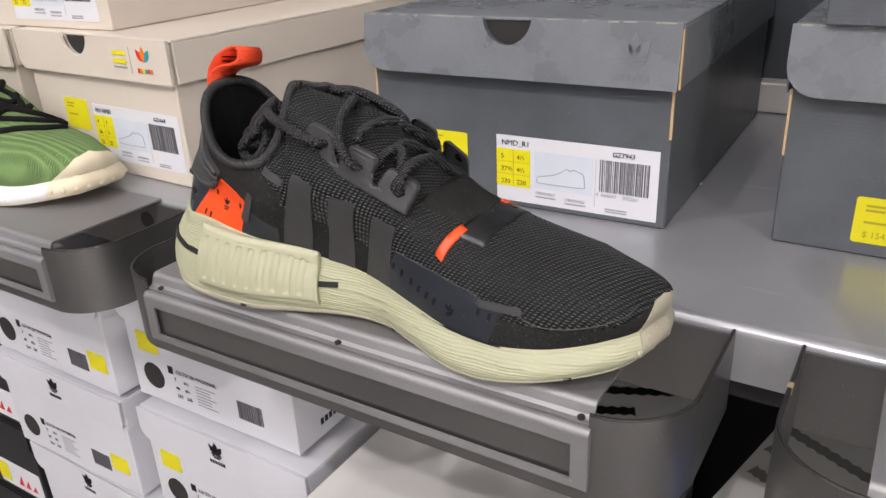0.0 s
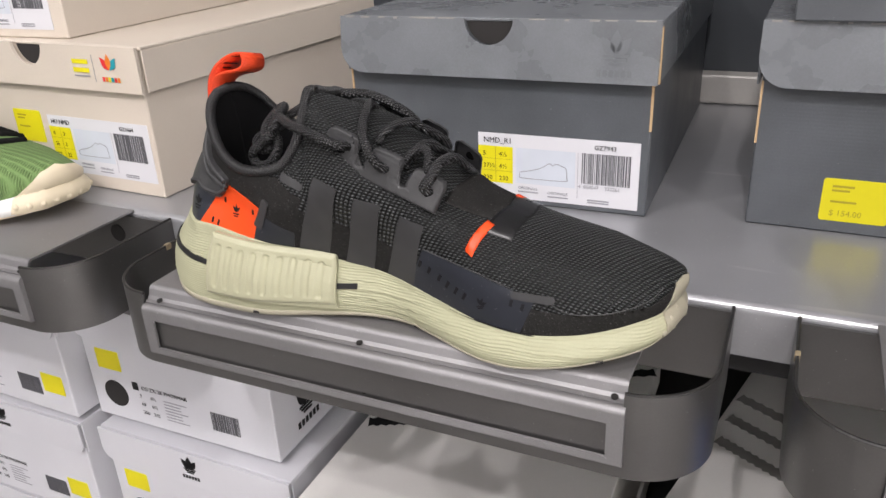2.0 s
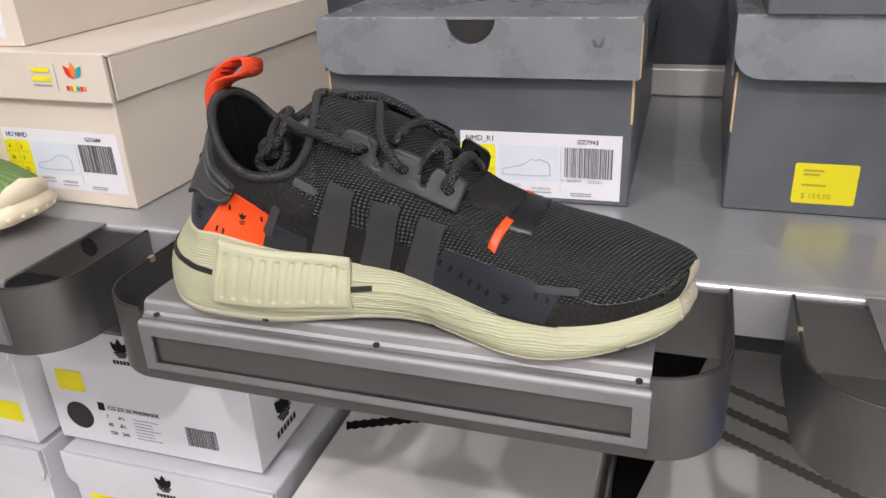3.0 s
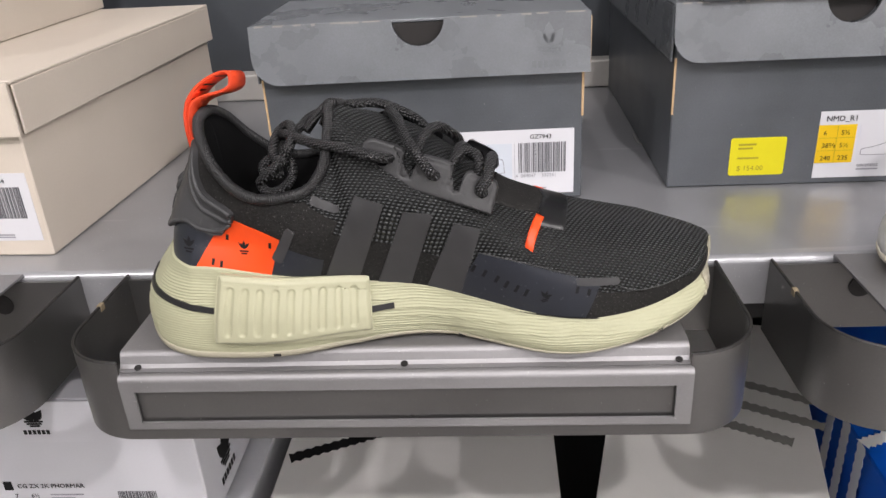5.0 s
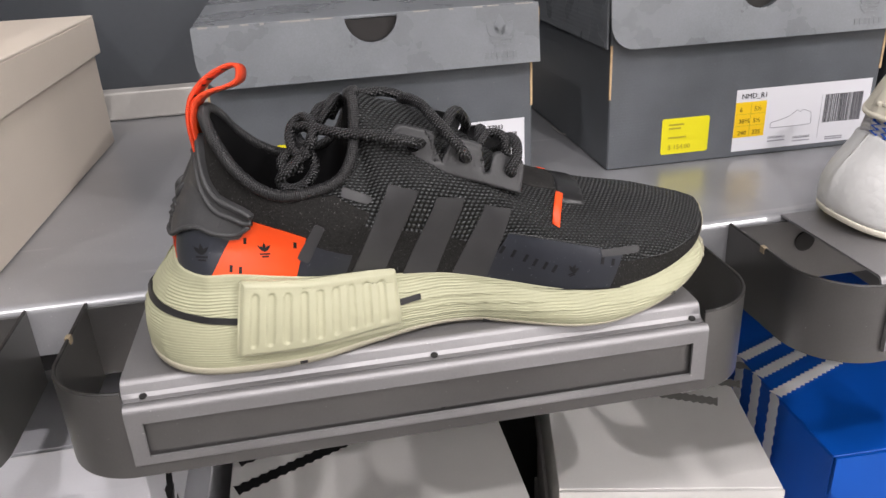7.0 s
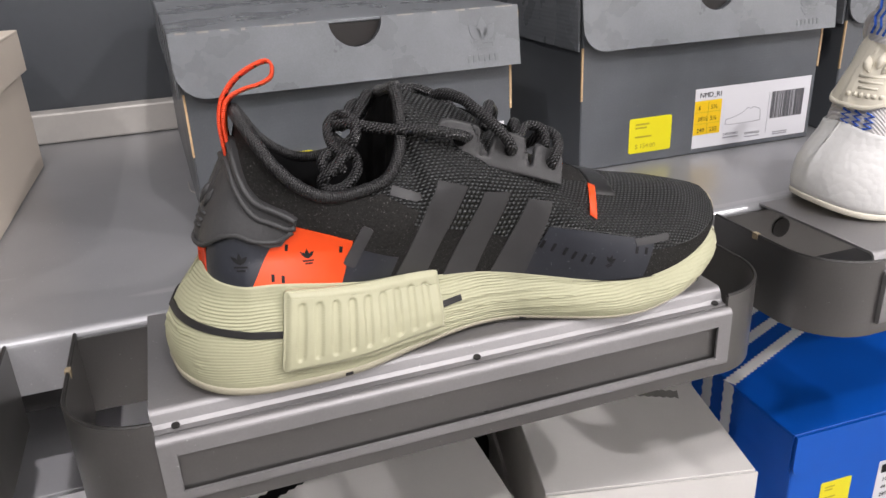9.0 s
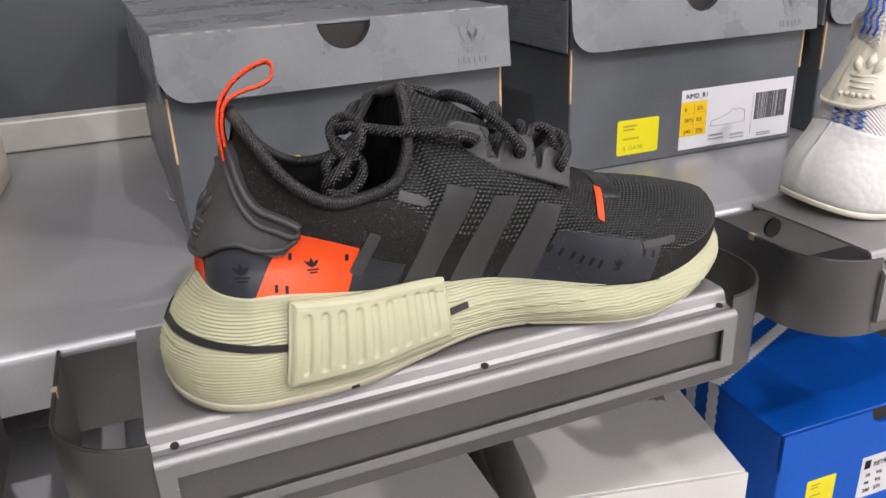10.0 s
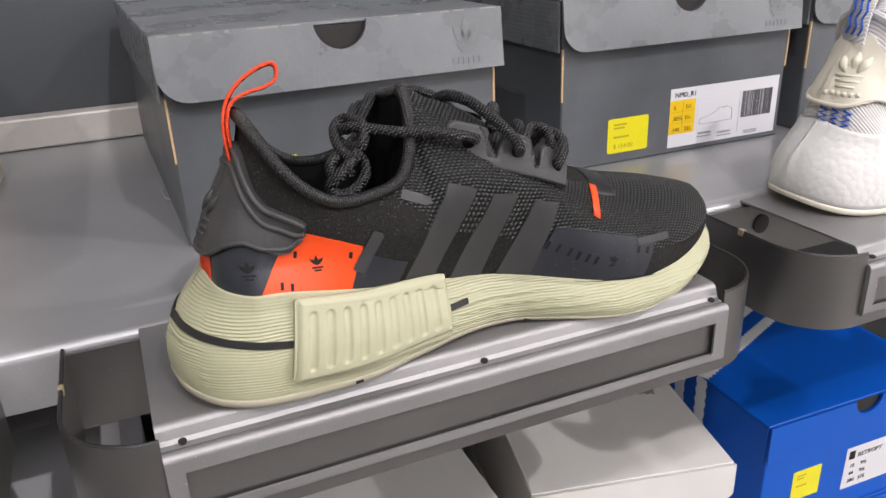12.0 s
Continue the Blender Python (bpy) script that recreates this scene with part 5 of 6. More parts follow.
def top_decal(name, corners, mat, label, lift):
    """Corners (x, y) looked at from above."""
    bm = bmesh.new()
    f = bm.faces.new([bm.verts.new((x, y, 0)) for x, y in corners])
    bmesh.ops.triangulate(bm, faces=[f])
    for _ in range(6):
        long = [e for e in bm.edges if e.calc_length() > 0.003]
        if not long:
            break
        bmesh.ops.subdivide_edges(bm, edges=long, cuts=1)
        bmesh.ops.triangulate(bm, faces=bm.faces[:])
    gone = []
    for v in bm.verts:
        hit, nrm, _, _ = TREE.ray_cast(Vector((v.co.x, v.co.y, 0.2)), Vector((0, 0, -1)), 0.3)
        if hit is None:
            gone.append(v)
        else:
            v.co = hit + (nrm if nrm.z > 0 else -nrm) * lift
    bmesh.ops.delete(bm, geom=gone, context="VERTS")
    r = bmesh.ops.extrude_edge_only(bm, edges=[e for e in bm.edges if e.is_boundary])
    for v in [g for g in r["geom"] if isinstance(g, bmesh.types.BMVert)]:
        v.co.z -= 0.0012
    bmesh.ops.recalc_face_normals(bm, faces=bm.faces)
    return part(name, bm, mat, shoe, label, True)


top_decal("vamp_panel", [(0.0415, 0.0135), (0.0605, 0.0185), (0.0640, 0.0330), (0.0620, 0.0490), (0.0430, 0.0540)], SUEDE, "black suede vamp panel", 0.0003)
top_decal("vamp_band", [(0.0600, 0.0120), (0.0720, 0.0130), (0.0752, 0.0335), (0.0730, 0.0550), (0.0615, 0.0540), (0.0642, 0.0335)], GLOSS_BLACK, "glossy dark band across the vamp", 0.0005)
top_decal("vamp_tick", [(0.0600, 0.0168), (0.0632, 0.0162), (0.0578, 0.0040), (0.0546, 0.0045)], ORANGE, "orange tick", 0.0008)
top_decal("vamp_tick", [(0.0618, 0.0470), (0.0648, 0.0475), (0.0628, 0.0620), (0.0598, 0.0615)], ORANGE, "orange tick", 0.0008)

# moulded lace stays, outer and inner side
stay = [(-0.0140, 0.0857), (-0.0103, 0.0935), (-0.0080, 0.0977), (-0.0060, 0.0988), (-0.0040, 0.0987), (0.0040, 0.0960), (0.0070, 0.0945), (0.0080, 0.0928), (0.0071, 0.0897), (0.0049, 0.0850), (0.0053, 0.0833), (0.0066, 0.0825), (0.0091, 0.0823), (0.0104, 0.0840), (0.0120, 0.0880), (0.0140, 0.0907), (0.0162, 0.0914), (0.0233, 0.0892), (0.0262, 0.0877), (0.0270, 0.0858), (0.0262, 0.0827), (0.0243, 0.0785), (0.0249, 0.0767), (0.0264, 0.0757), (0.0280, 0.0757), (0.0290, 0.0771), (0.0303, 0.0817), (0.0319, 0.0837), (0.0340, 0.0839), (0.0412, 0.0809), (0.0437, 0.0792), (0.0443, 0.0768), (0.0430, 0.0720), (0.0410, 0.0650), (0.0250, 0.0712), (0.0060, 0.0782)]
EYES = [(-0.0015, 0.0897), (0.0178, 0.0832), (0.0369, 0.0747)]


def lace_stay(inner):
    """Moulded plate with three eyelet lobes that stand a little off the upper; rounded edge and a pressed groove."""
    bm = bmesh.new()
    n_ = len(stay)
    edge = [Vector((x, 0, z)) for x, z in stay]
    rim_ = [Vector((x, 0, z)) for x, z in stay]
    f = bm.faces.new([bm.verts.new(p) for p in rim_])
    bmesh.ops.triangulate(bm, faces=[f])
    for _ in range(8):
        long = [e for e in bm.edges if e.calc_length() > 0.0013]
        if not long:
            break
        bmesh.ops.subdivide_edges(bm, edges=long, cuts=1)
        bmesh.ops.triangulate(bm, faces=bm.faces[:])
    ring = list(zip(rim_, rim_[1:] + rim_[:1]))

    def inset(p):
        best = 1.0
        for a, b in ring:
            d = b - a
            t = max(0.0, min(1.0, (p - a).dot(d) / d.length_squared))
            best = min(best, (p - a - d * t).length)
        return best

    fan = Vector((0.0431, -0.2905, 0.1860))

    def seat(x, z):
        h = z - (0.085 - (x + 0.012) * 0.403)
        return h, 0.0040 + 3.6 * (0.022 - x) ** 2 + h * (0.22 + max(0.0, x - 0.015) * 6.0)

    def lay(x, z, y):
        p = Vector((x, 0, z))
        q = p + (p - fan) * (y / 0.2905)
        q.y -= 0.0016
        if inner:
            q.y = 0.0610 - q.y
        return q

    for v in bm.verts:
        x, z = v.co.x, v.co.z
        h, y = seat(x, z)
        d = inset(v.co)
        y -= 0.0011 * min(1.0, d / 0.0007) ** 0.5
        if h > 0.006:
            y += 0.0003 * max(0.0, 1 - abs(d - 0.0021) / 0.0007)
        v.co = lay(x, z, y)
    bmesh.ops.recalc_face_normals(bm, faces=bm.faces)
    out = -1 if not inner else 1
    if sum(fc.normal.y for fc in bm.faces) * out < 0:
        bmesh.ops.reverse_faces(bm, faces=bm.faces)
    r = bmesh.ops.extrude_edge_only(bm, edges=[e for e in bm.edges if e.is_boundary])
    for v in [g for g in r["geom"] if isinstance(g, bmesh.types.BMVert)]:
        v.co.y -= out * 0.0014
    st = part("lace_stay", bm, TPU, shoe, "moulded charcoal lace stay", True)
    # eyelets are flat dark discs, the shade of the holes given by colour
    for x, z in EYES:
        c = lay(x, z, seat(x, z)[1] - 0.0011)
        bm = bmesh.new()
        bmesh.ops.create_uvsphere(bm, u_segments=14, v_segments=8, radius=1.0)
        bmesh.ops.scale(bm, vec=(0.0027, 0.0004, 0.0022), verts=bm.verts)
        eye = part("eyelet", bm, LINING, st, "dark oval disc for the shade in an eyelet", True)
        eye.matrix_local = Matrix.Translation(c) @ Matrix.Rotation(radians(-18 if not inner else 18), 4, "X") @ Matrix.Rotation(radians(24), 4, "Y")
    return st


for inner_ in (False, True):
    lace_stay(inner_)

# stitched seams: fine pale thread along panel edges
def seam(points, tree=TREE, way=(0, 1, 0)):
    way = Vector(way)
    out = []
    for p in smooth_path([(x, 0, z) for x, z in points], 6):
        hit, nrm, _, _ = tree.ray_cast(p - way * 0.15, way, 0.4)
        if hit is not None:
            out.append(hit + (nrm if nrm.dot(way) < 0 else -nrm) * 0.0004)
    part("seam", tube_bm(out, 0.0002, 5), SEAM, shoe, "fine grey seam")


SEAM = material("grey_thread", (0.07, 0.07, 0.07), 0.7, 0, 0.5, 900)
seam([(0.0935, 0.0297), (0.1000, 0.0266), (0.1100, 0.0262), (0.1200, 0.0275), (0.1290, 0.0300), (0.1335, 0.0335)])
seam([(0.0354, 0.0466), (0.0512, 0.0424), (0.0755, 0.0351)])

# sole: black line round the heel, side plug with slots, marks and notches
for s_ in (1, -1):
    line = [(0, 0.0322), (20, 0.0314), (40, 0.0297), (60, 0.0278), (84, 0.0258)] if s_ == 1 else [(0, 0.0322), (20, 0.0314), (40, 0.0300), (60, 0.0290), (84, 0.0280)]
    ring = [(s_ * a, z) for a, z in line] + [(s_ * a, z - 0.0026) for a, z in line[::-1]]
    round_decal("heel_stripe", ring, MID_TREE, CARD_BLACK, shoe, (-0.075, 0.0305), "black line round the heel", 0.0009, 0.003)
decal("side_mark", [(-0.0135, 0.0194), (-0.0034, 0.0200), (-0.0033, 0.0176), (-0.0135, 0.0168)], MID_TREE, CARD_BLACK, shoe, "short black mark", 0.0010)
PL = [(-0.0757, 0.0412), (-0.0137, 0.0308), (-0.0133, 0.0092), (-0.0140, 0.0080), (-0.0800, 0.0110), (-0.0815, 0.0122)]
plug = decal("side_plug", [(-0.0768, 0.0402), (-0.0757, 0.0410), (-0.0745, 0.0411), (-0.0152, 0.0331), (-0.0141, 0.0328), (-0.0137, 0.0320), (-0.0130, 0.0092), (-0.0134, 0.0082), (-0.0145, 0.0079), (-0.0800, 0.0107), (-0.0812, 0.0112), (-0.0816, 0.0124)], TALL_TREE, PLUG, shoe, "smooth pale olive plug with nine slots", 0.0027, cell=0.00105)


def plug_height(x, z):
    v = (z - 0.0100) / ((0.0410 - 0.0100) + (x + 0.0757) / 0.062 * (-0.0078))
    v = max(0.0, min(1.0, v))
    left = -0.0812 + 0.0055 * v
    right = -0.0132
    u = (x - left) / (right - left)
    rim = min(u * 0.067, (1 - u) * 0.067, v * 0.028, (1 - v) * 0.028)
    h = 0.0016 * min(1.0, max(0.0, rim / 0.0016)) ** 0.5
    for k in range(9):
        c = 0.085 + 0.101 * k
        du = (u - c) * 0.067
        dv = max(0.0, 0.20 - v, v - 0.80) * 0.026
        d = math.hypot(du, dv)
        if d < 0.0019:
            h -= 0.0009 * min(1.0, (0.0019 - d) / 0.0008)
    return h


relief(plug, plug_height)
round_decal("toe_bumper", [(-32, 0.0115), (21, 0.0115), (20, 0.0190), (17, 0.0250), (13, 0.0300), (8, 0.0335), (0, 0.0348), (-9, 0.0335), (-15, 0.0300), (-20, 0.0250), (-28, 0.0190)], BOTH_TREE, GUM, shoe, TOE, "tan rubber toe bumper with raised lugs", 0.0007, 0.0015, toe=True)
for a, z in ((10, 0.0140), (22, 0.0140), (-6, 0.0150), (4, 0.0205), (14, 0.0190)):
    w = Vector((math.cos(radians(a)), -math.sin(radians(a)), 0))
    hit, nrm, _, _ = BOTH_TREE.ray_cast(Vector((TOE[0], TOE[1], z)) + w * 0.12, -w, 0.2)
    if hit is not None:
        bm = bmesh.new()
        bmesh.ops.create_uvsphere(bm, u_segments=10, v_segments=6, radius=0.0016, matrix=Matrix.Translation(hit - w * 0.0005))
        part("lug", bm, GUM, shoe, "", True)
for x in (-0.0560, 0.0255, 0.1130):
    k = min(range(LAST.n + 1), key=lambda i: abs(LAST.side[0][0][i].x - x))
    p = LAST.sole_point(0, k, 0.02)
    o = LAST.side[0][1][k]
    t_ = Vector((-o.y, o.x, 0))
    # no cut: a near-black block gives the notch its shade
    bm = box_bm(-0.0016, 0.0016, -0.0030, 0.0009, -0.0003, 0.0011)
    ob = part("sole_notch", bm, BLACK_VOID, shoe, "small near-black block for a shaded notch in the sole edge")
    ob.matrix_local = Matrix.Translation(p) @ Matrix(((t_.x, o.x, 0, 0), (t_.y, o.y, 0, 0), (0, 0, 1, 0), (0, 0, 0, 1)))

# laces
def lace(points, r=0.0024, flat=0.88):
    points = [(x, y - 0.0030 if y < 0.024 else y - 0.0012, z + 0.0008 - 0.0042 * max(0.0, min(1.0, (y - 0.026) / 0.010))) for x, y, z in points]
    return part("lace", tube_bm(smooth_path(points, 8), r, 8, False, flat), CORD, shoe, "round black cord lace", True)


lace([(0.0010, 0.0095, 0.0872), (-0.0016, 0.0052, 0.0888), (-0.0060, 0.0030, 0.0908), (-0.0130, 0.0040, 0.0927), (-0.0205, 0.0068, 0.0937), (-0.0290, 0.0110, 0.0938), (-0.0370, 0.0160, 0.0947), (-0.0440, 0.0215, 0.0955), (-0.0480, 0.0270, 0.0930)])
lace([(-0.0475, 0.0290, 0.0900), (-0.0455, 0.0210, 0.0880), (-0.0425, 0.0150, 0.0900), (-0.0405, 0.0190, 0.0960), (-0.0440, 0.0260, 0.0975), (-0.0490, 0.0260, 0.0940), (-0.0500, 0.0200, 0.0890), (-0.0470, 0.0150, 0.0855), (-0.0430, 0.0130, 0.0870)])
lace([(-0.0420, 0.0180, 0.0900), (-0.0470, 0.0140, 0.0850), (-0.0530, 0.0130, 0.0800), (-0.0560, 0.0150, 0.0760), (-0.0530, 0.0140, 0.0725), (-0.0470, 0.0140, 0.0735), (-0.0420, 0.0150, 0.0790), (-0.0430, 0.0180, 0.0850), (-0.0500, 0.0190, 0.0860), (-0.0545, 0.0180, 0.0830), (-0.0530, 0.0170, 0.0790), (-0.0460, 0.0170, 0.0800)])
lace([(-0.0440, 0.0280, 0.0930), (-0.0400, 0.0330, 0.0980), (-0.0360, 0.0400, 0.1020), (-0.0290, 0.0480, 0.1010), (-0.0200, 0.0530, 0.0985), (-0.0100, 0.0540, 0.0960), (-0.0020, 0.0500, 0.0905)])
lace([(-0.0380, 0.0300, 0.0950), (-0.0335, 0.0340, 0.1020), (-0.0300, 0.0380, 0.1060), (-0.0290, 0.0430, 0.1030), (-0.0330, 0.0440, 0.0960)])
lace([(0.0192, 0.0100, 0.0785), (0.0178, 0.0048, 0.0815), (0.0148, 0.0030, 0.0864), (0.0105, 0.0058, 0.0920), (0.0065, 0.0130, 0.0966), (0.0035, 0.0220, 0.0997), (-0.0010, 0.0310, 0.1022), (-0.0030, 0.0400, 0.0995), (-0.0020, 0.0490, 0.0915)])
lace([(0.0388, 0.0120, 0.0691), (0.0368, 0.0072, 0.0731), (0.0396, 0.0080, 0.0775), (0.0410, 0.0135, 0.0819), (0.0420, 0.0255, 0.0807), (0.0425, 0.0365, 0.0777), (0.0400, 0.0485, 0.0717), (0.0380, 0.0555, 0.0677)])
lace([(0.0240, 0.0155, 0.0787), (0.0262, 0.0160, 0.0832), (0.0310, 0.0185, 0.0859), (0.0358, 0.0155, 0.0849), (0.0364, 0.0130, 0.0797), (0.0358, 0.0145, 0.0747)])
lace([(0.0110, 0.0165, 0.0877), (0.0140, 0.0205, 0.0925), (0.0190, 0.0285, 0.0949), (0.0240, 0.0365, 0.0927), (0.0270, 0.0455, 0.0867), (0.0270, 0.0525, 0.0807)])
lace([(0.0262, 0.0165, 0.0822), (0.0290, 0.0255, 0.0857), (0.0320, 0.0355, 0.0837), (0.0320, 0.0465, 0.0777), (0.0300, 0.0535, 0.0727)])
lace([(-0.0210, 0.0400, 0.1060), (-0.0080, 0.0440, 0.1050), (0.0040, 0.0480, 0.0990), (0.0110, 0.0510, 0.0925), (0.0130, 0.0520, 0.0860)])

# fine thread wound round the collar binding
rim_line = rim_path(LAST)
dense = []
for a, b in zip(rim_line, rim_line[1:] + rim_line[:1]):
    m_ = max(1, int((b - a).length / 0.00012))
    dense += [a.lerp(b, k / m_) for k in range(m_)]
turns, wound, up_ = 0.0, [], Vector((0, 0, 1))
for i, p in enumerate(dense):
    d = (dense[(i + 2) % len(dense)] - dense[i - 2]).normalized()
    up_ = (up_ - d * up_.dot(d)).normalized()
    wound.append(p + 0.00226 * (math.cos(turns) * up_ + math.sin(turns) * d.cross(up_)))
    turns += 2 * math.pi * (p - dense[i - 1]).length / 0.00085 if i else 0.0
part("binding_thread", tube_bm(wound, 0.00026, 5), CORD_THREAD, shoe, "black thread wound round the collar", True)

# orange pull loop: webbing folded into a loop above the heel
W_ = Vector((0.151, 0.966, -0.207)).normalized()
loop = []
for x, z in ((-0.0895, 0.0860), (-0.0902, 0.0937), (-0.0902, 0.0987), (-0.0893, 0.1037), (-0.0870, 0.1087), (-0.0820, 0.1139), (-0.0750, 0.1179), (-0.0685, 0.1198), (-0.0659, 0.1187), (-0.0658, 0.1157), (-0.0672, 0.1133), (-0.0715, 0.1115), (-0.0775, 0.1104), (-0.0830, 0.1087), (-0.0863, 0.1062), (-0.0878, 0.1025), (-0.0886, 0.0975), (-0.0884, 0.0925), (-0.0878, 0.0865)):
    d_ = 0.08 * (x + 0.09) - 0.0015
    loop.append((x + 0.156 * d_ + 0.0022 - 0.12 * (x + 0.09), 0.0345 + d_, z - 0.214 * d_))
loop = smooth_path(loop, 4)


def strap(points, wide, across, thick):
    bm, rows = bmesh.new(), []
    for i, p in enumerate(points):
        d = (points[min(i + 1, len(points) - 1)] - points[max(i - 1, 0)]).normalized()
        n_ = d.cross(across).normalized() * thick * 0.5
        rows.append([p - across * wide / 2 - n_, p + across * wide / 2 - n_, p + across * wide / 2 + n_, p - across * wide / 2 + n_])
    grid_bm(rows, bm, True)
    bmesh.ops.recalc_face_normals(bm, faces=bm.faces)
    return bm


tab = part("pull_loop", strap(loop, 0.0140, W_, 0.0011), TAB, shoe, "bright orange webbing pull loop with black print", True)
for a, b, w in ((8, 9, 0.0088), (11, 12, 0.0050), (13, 14, 0.0088), (16, 17, 0.0088), (19, 20, 0.0050), (21, 22, 0.0088), (25, 26, 0.0110), (28, 29, 0.0088), (44, 45, 0.0110)):
    seg = [loop[a], loop[a].lerp(loop[b], 0.6)]
    part("print_bar", strap(seg, w, W_, 0.0014), INK, tab)


# ---------------------------------------------------------------- green shoe: toe end on the next tray
green, green_upper = build_shoe("sneaker", pose(-0.4030, 0.0290, 1.0003, 0, 0, 0.5) @ Matrix.Diagonal((1, 1, 0.92, 1)), GREEN_KNIT, FOAM_WHITE, CREAM_RUBBER, LINING, FUZZ)
tagged(green, "green knit sneaker with black fuzzy lines and white foam sole", "shoe", "display shoes")
round_decal("toe_bumper", [(-52, 0.0100), (52, 0.0100), (46, 0.0195), (30, 0.0275), (16, 0.0340), (0, 0.0370), (-16, 0.0340), (-30, 0.0275), (-46, 0.0195)], BOTH_TREE, CREAM_RUBBER, green, TOE, "cream rubber toe bumper with lugs", 0.0022, 0.002, toe=True)
for a in range(-50, 51, 12):
    w = Vector((math.cos(radians(a)), -math.sin(radians(a)), 0))
    hit, nrm, _, _ = BOTH_TREE.ray_cast(Vector((TOE[0], TOE[1], 0.014)) + w * 0.12, -w, 0.2)
    if hit is not None:
        bm = bmesh.new()
        bmesh.ops.create_uvsphere(bm, u_segments=10, v_segments=6, radius=0.0028, matrix=Matrix.Translation(hit + w * 0.0006))
        part("lug", bm, CREAM_RUBBER, green, "", True)


def fuzzy(points):
    out = []
    for x, y in points:
        hit, nrm, _, _ = TREE.ray_cast(Vector((x, y, 0.2)), Vector((0, 0, -1)), 0.3)
        if hit is not None:
            out.append(hit + Vector((0, 0, 0.0008)))
    return part("fuzzy_line", tube_bm(smooth_path(out, 6), 0.0026, 8), FUZZ, green, "thick black chenille line", True)


fuzzy([(0.0820, 0.0600), (0.0830, 0.0450), (0.0740, 0.0330), (0.0620, 0.0220), (0.0450, 0.0140), (0.0300, 0.0090)])
fuzzy([(0.0980, 0.0500), (0.0960, 0.0370), (0.0850, 0.0240), (0.0720, 0.0130), (0.0560, 0.0070), (0.0400, 0.0050)])
fuzzy([(0.0700, 0.0650), (0.0700, 0.0500), (0.0600, 0.0400), (0.0480, 0.0280)])
for x in (0.010, 0.024, 0.038, 0.052):
    fuzzy([(x, 0.0140), (x + 0.006, 0.0240), (x + 0.004, 0.0340), (x + 0.010, 0.0440), (x, 0.0540)])
fuzzy([(0.060, 0.018), (0.046, 0.030), (0.058, 0.044), (0.040, 0.050), (0.030, 0.036), (0.044, 0.022)])

# ---------------------------------------------------------------- white shoe: heel end on the next tray
white, white_upper = build_shoe("sneaker", pose(0.2335, 0.0690, 1.0003, 0, 0, -6) @ Matrix.Scale(1.06, 4) @ pose(0.1225, -0.0305, 0), WHITE_KNIT, FOAM_WHITE, OFFWHITE, WHITE_KNIT, WHITE_KNIT)
tagged(white, "white knit sneaker with blue zigzag ribbon and cream heel", "shoe", "display shoes")
half = [(0, 0.0560), (20, 0.0560), (40, 0.0600), (60, 0.0560), (76, 0.0600), (78, 0.0690), (60, 0.0740), (40, 0.0830), (24, 0.0910), (0, 0.0930)]
shell = round_decal("heel_counter", half + [(-a, z) for a, z in half[-2:0:-1]], TREE, OFFWHITE, white, HEEL, "cream rubber heel counter with raised emblem", 0.0024, 0.002)
low_lip = [(76, 0.0615), (60, 0.0572), (40, 0.0612), (20, 0.0572), (0, 0.0570)]
part("raised_lip", tube_bm(smooth_path(heel_line(low_lip + [(-a, z) for a, z in low_lip[-2::-1]], 0.0022), 6), 0.0013, 8), OFFWHITE, shell, "", True)
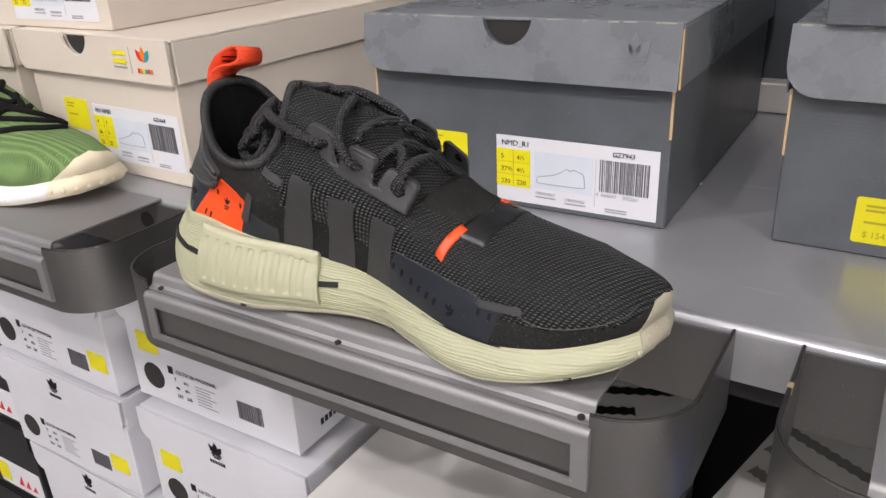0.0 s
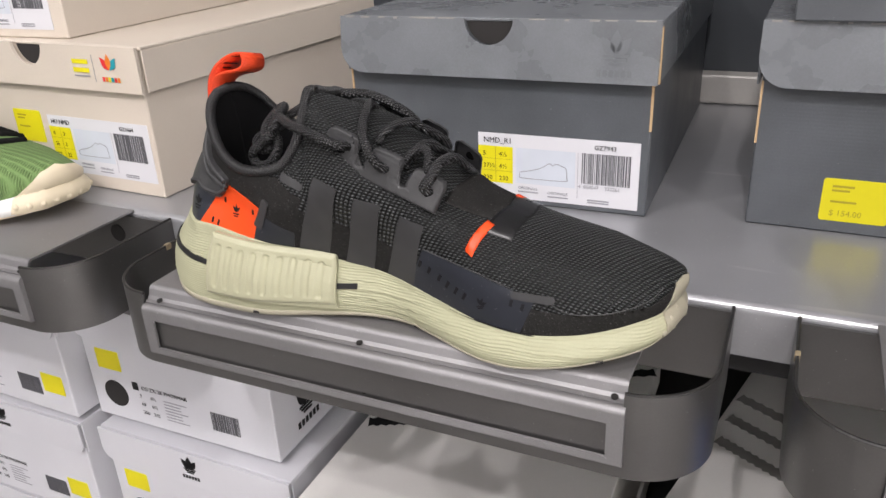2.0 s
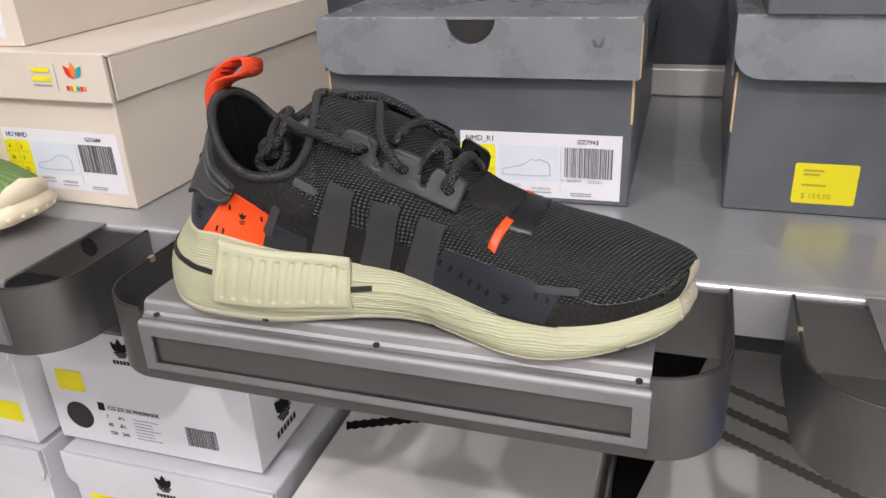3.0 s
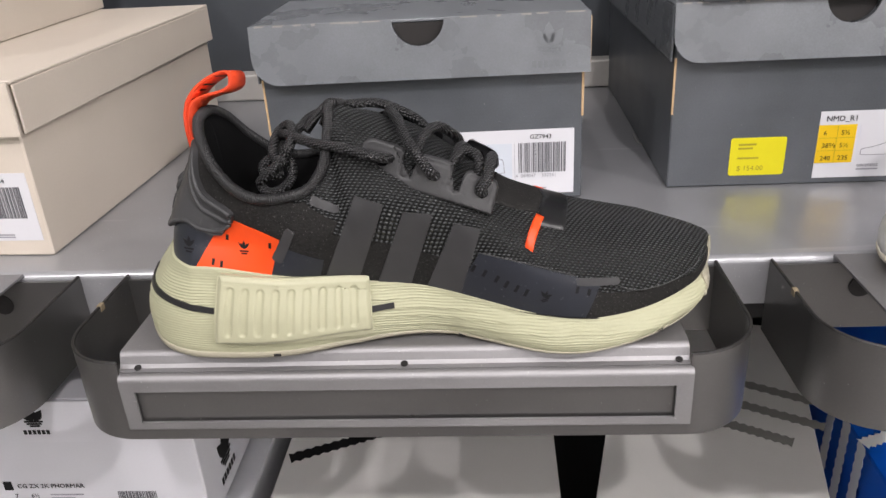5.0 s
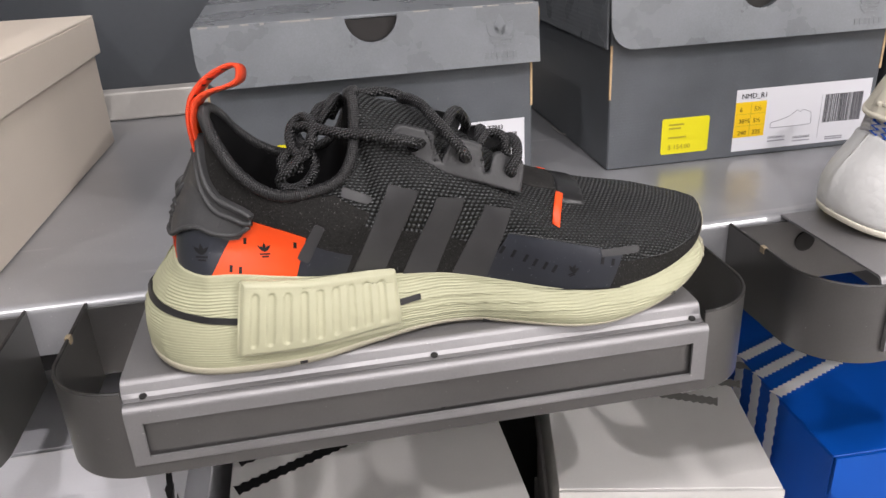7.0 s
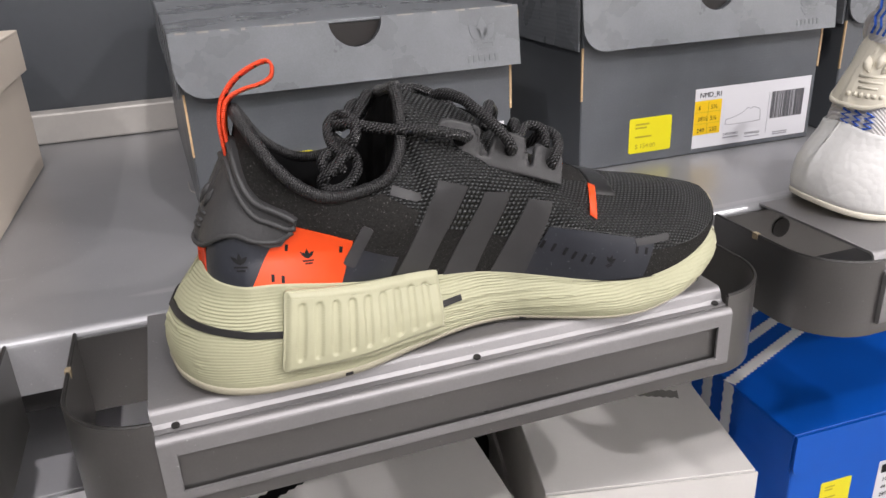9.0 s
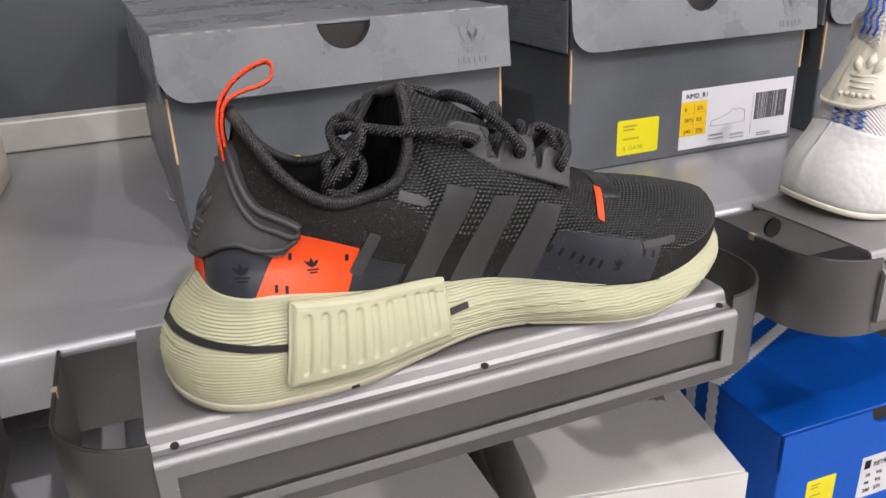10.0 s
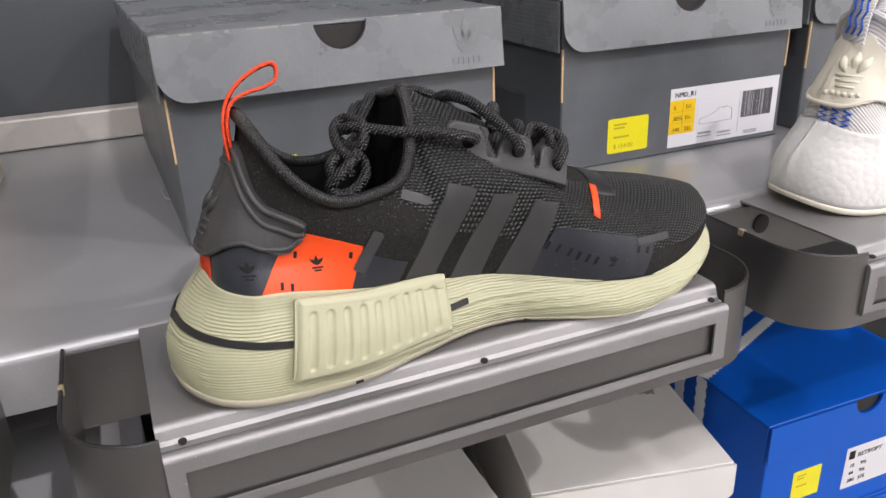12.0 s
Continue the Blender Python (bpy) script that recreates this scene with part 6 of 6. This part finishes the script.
for da, dz in ((-9, 0.0), (0, 0.002), (9, 0.0)):
    ln = heel_line([(da * 0.6 + 14, 0.0735 + dz), (da * 1.1 + 14, 0.0775 + dz), (da * 1.6 + 14, 0.0815 + dz)], 0.0028)
    part("raised_leaf", tube_bm(smooth_path(ln, 4), lambda f: 0.0004 + 0.0021 * math.sin(math.pi * f), 8), OFFWHITE, shell, "", True)
for k in range(3):
    part("raised_bar", tube_bm(heel_line([(2 + 2 * k, 0.0718 - 0.0027 * k), (14, 0.0718 - 0.0027 * k), (26 - 2 * k, 0.0718 - 0.0027 * k)], 0.0027), 0.0008, 6), OFFWHITE, shell, "", True)
for k in range(6):
    part("raised_bar", tube_bm(heel_line([(-1 + 5.2 * k, 0.0628), (2 + 5.2 * k, 0.0628)], 0.0024), 0.0014, 6), OFFWHITE, shell, "", True)


def zigzag(a, z0, z1, n):
    pts = [(a + (3 if k % 2 else -3), z0 + (z1 - z0) * k / n) for k in range(n + 1)]
    part("zigzag", tube_bm(heel_line(pts, 0.0006), 0.0007, 6), ZIG_BLUE, white, "blue zigzag thread")


for a in (2, 12, 22):
    zigzag(a, 0.0460, 0.0545, 6)
# heel loop of the white shoe, with the same zigzag
wl = smooth_path([(-0.0900, 0.0300, 0.0880), (-0.0890, 0.0300, 0.1000), (-0.0840, 0.0310, 0.1120), (-0.0760, 0.0320, 0.1220), (-0.0690, 0.0330, 0.1260), (-0.0670, 0.0330, 0.1220), (-0.0740, 0.0320, 0.1120), (-0.0790, 0.0310, 0.1040)], 6)
wt = part("pull_loop", strap(wl, 0.0200, Vector((0.25, 0.96, 0.0)).normalized(), 0.0012), WHITE_KNIT, white, "white ribbon loop with blue zigzags", True)
for off in (-0.006, 0.0, 0.006):
    ax = Vector((0.25, 0.96, 0.0)).normalized()
    pts = []
    for i in range(2, 26, 2):
        d = (wl[i + 1] - wl[i - 1]).normalized()
        pts.append(wl[i] + ax * (off + (0.0013 if (i // 2) % 2 else -0.0013)) - d.cross(ax).normalized() * -0.0010)
    part("zigzag", tube_bm(pts, 0.0007, 6), ZIG_BLUE, wt, "blue zigzag thread")
    part("zigzag", tube_bm([p - (Vector((0, 0, 0)) + (wl[4] - wl[2]).normalized().cross(ax).normalized() * 0.0020) for p in pts], 0.0007, 6), ZIG_BLUE, wt, "blue zigzag thread")
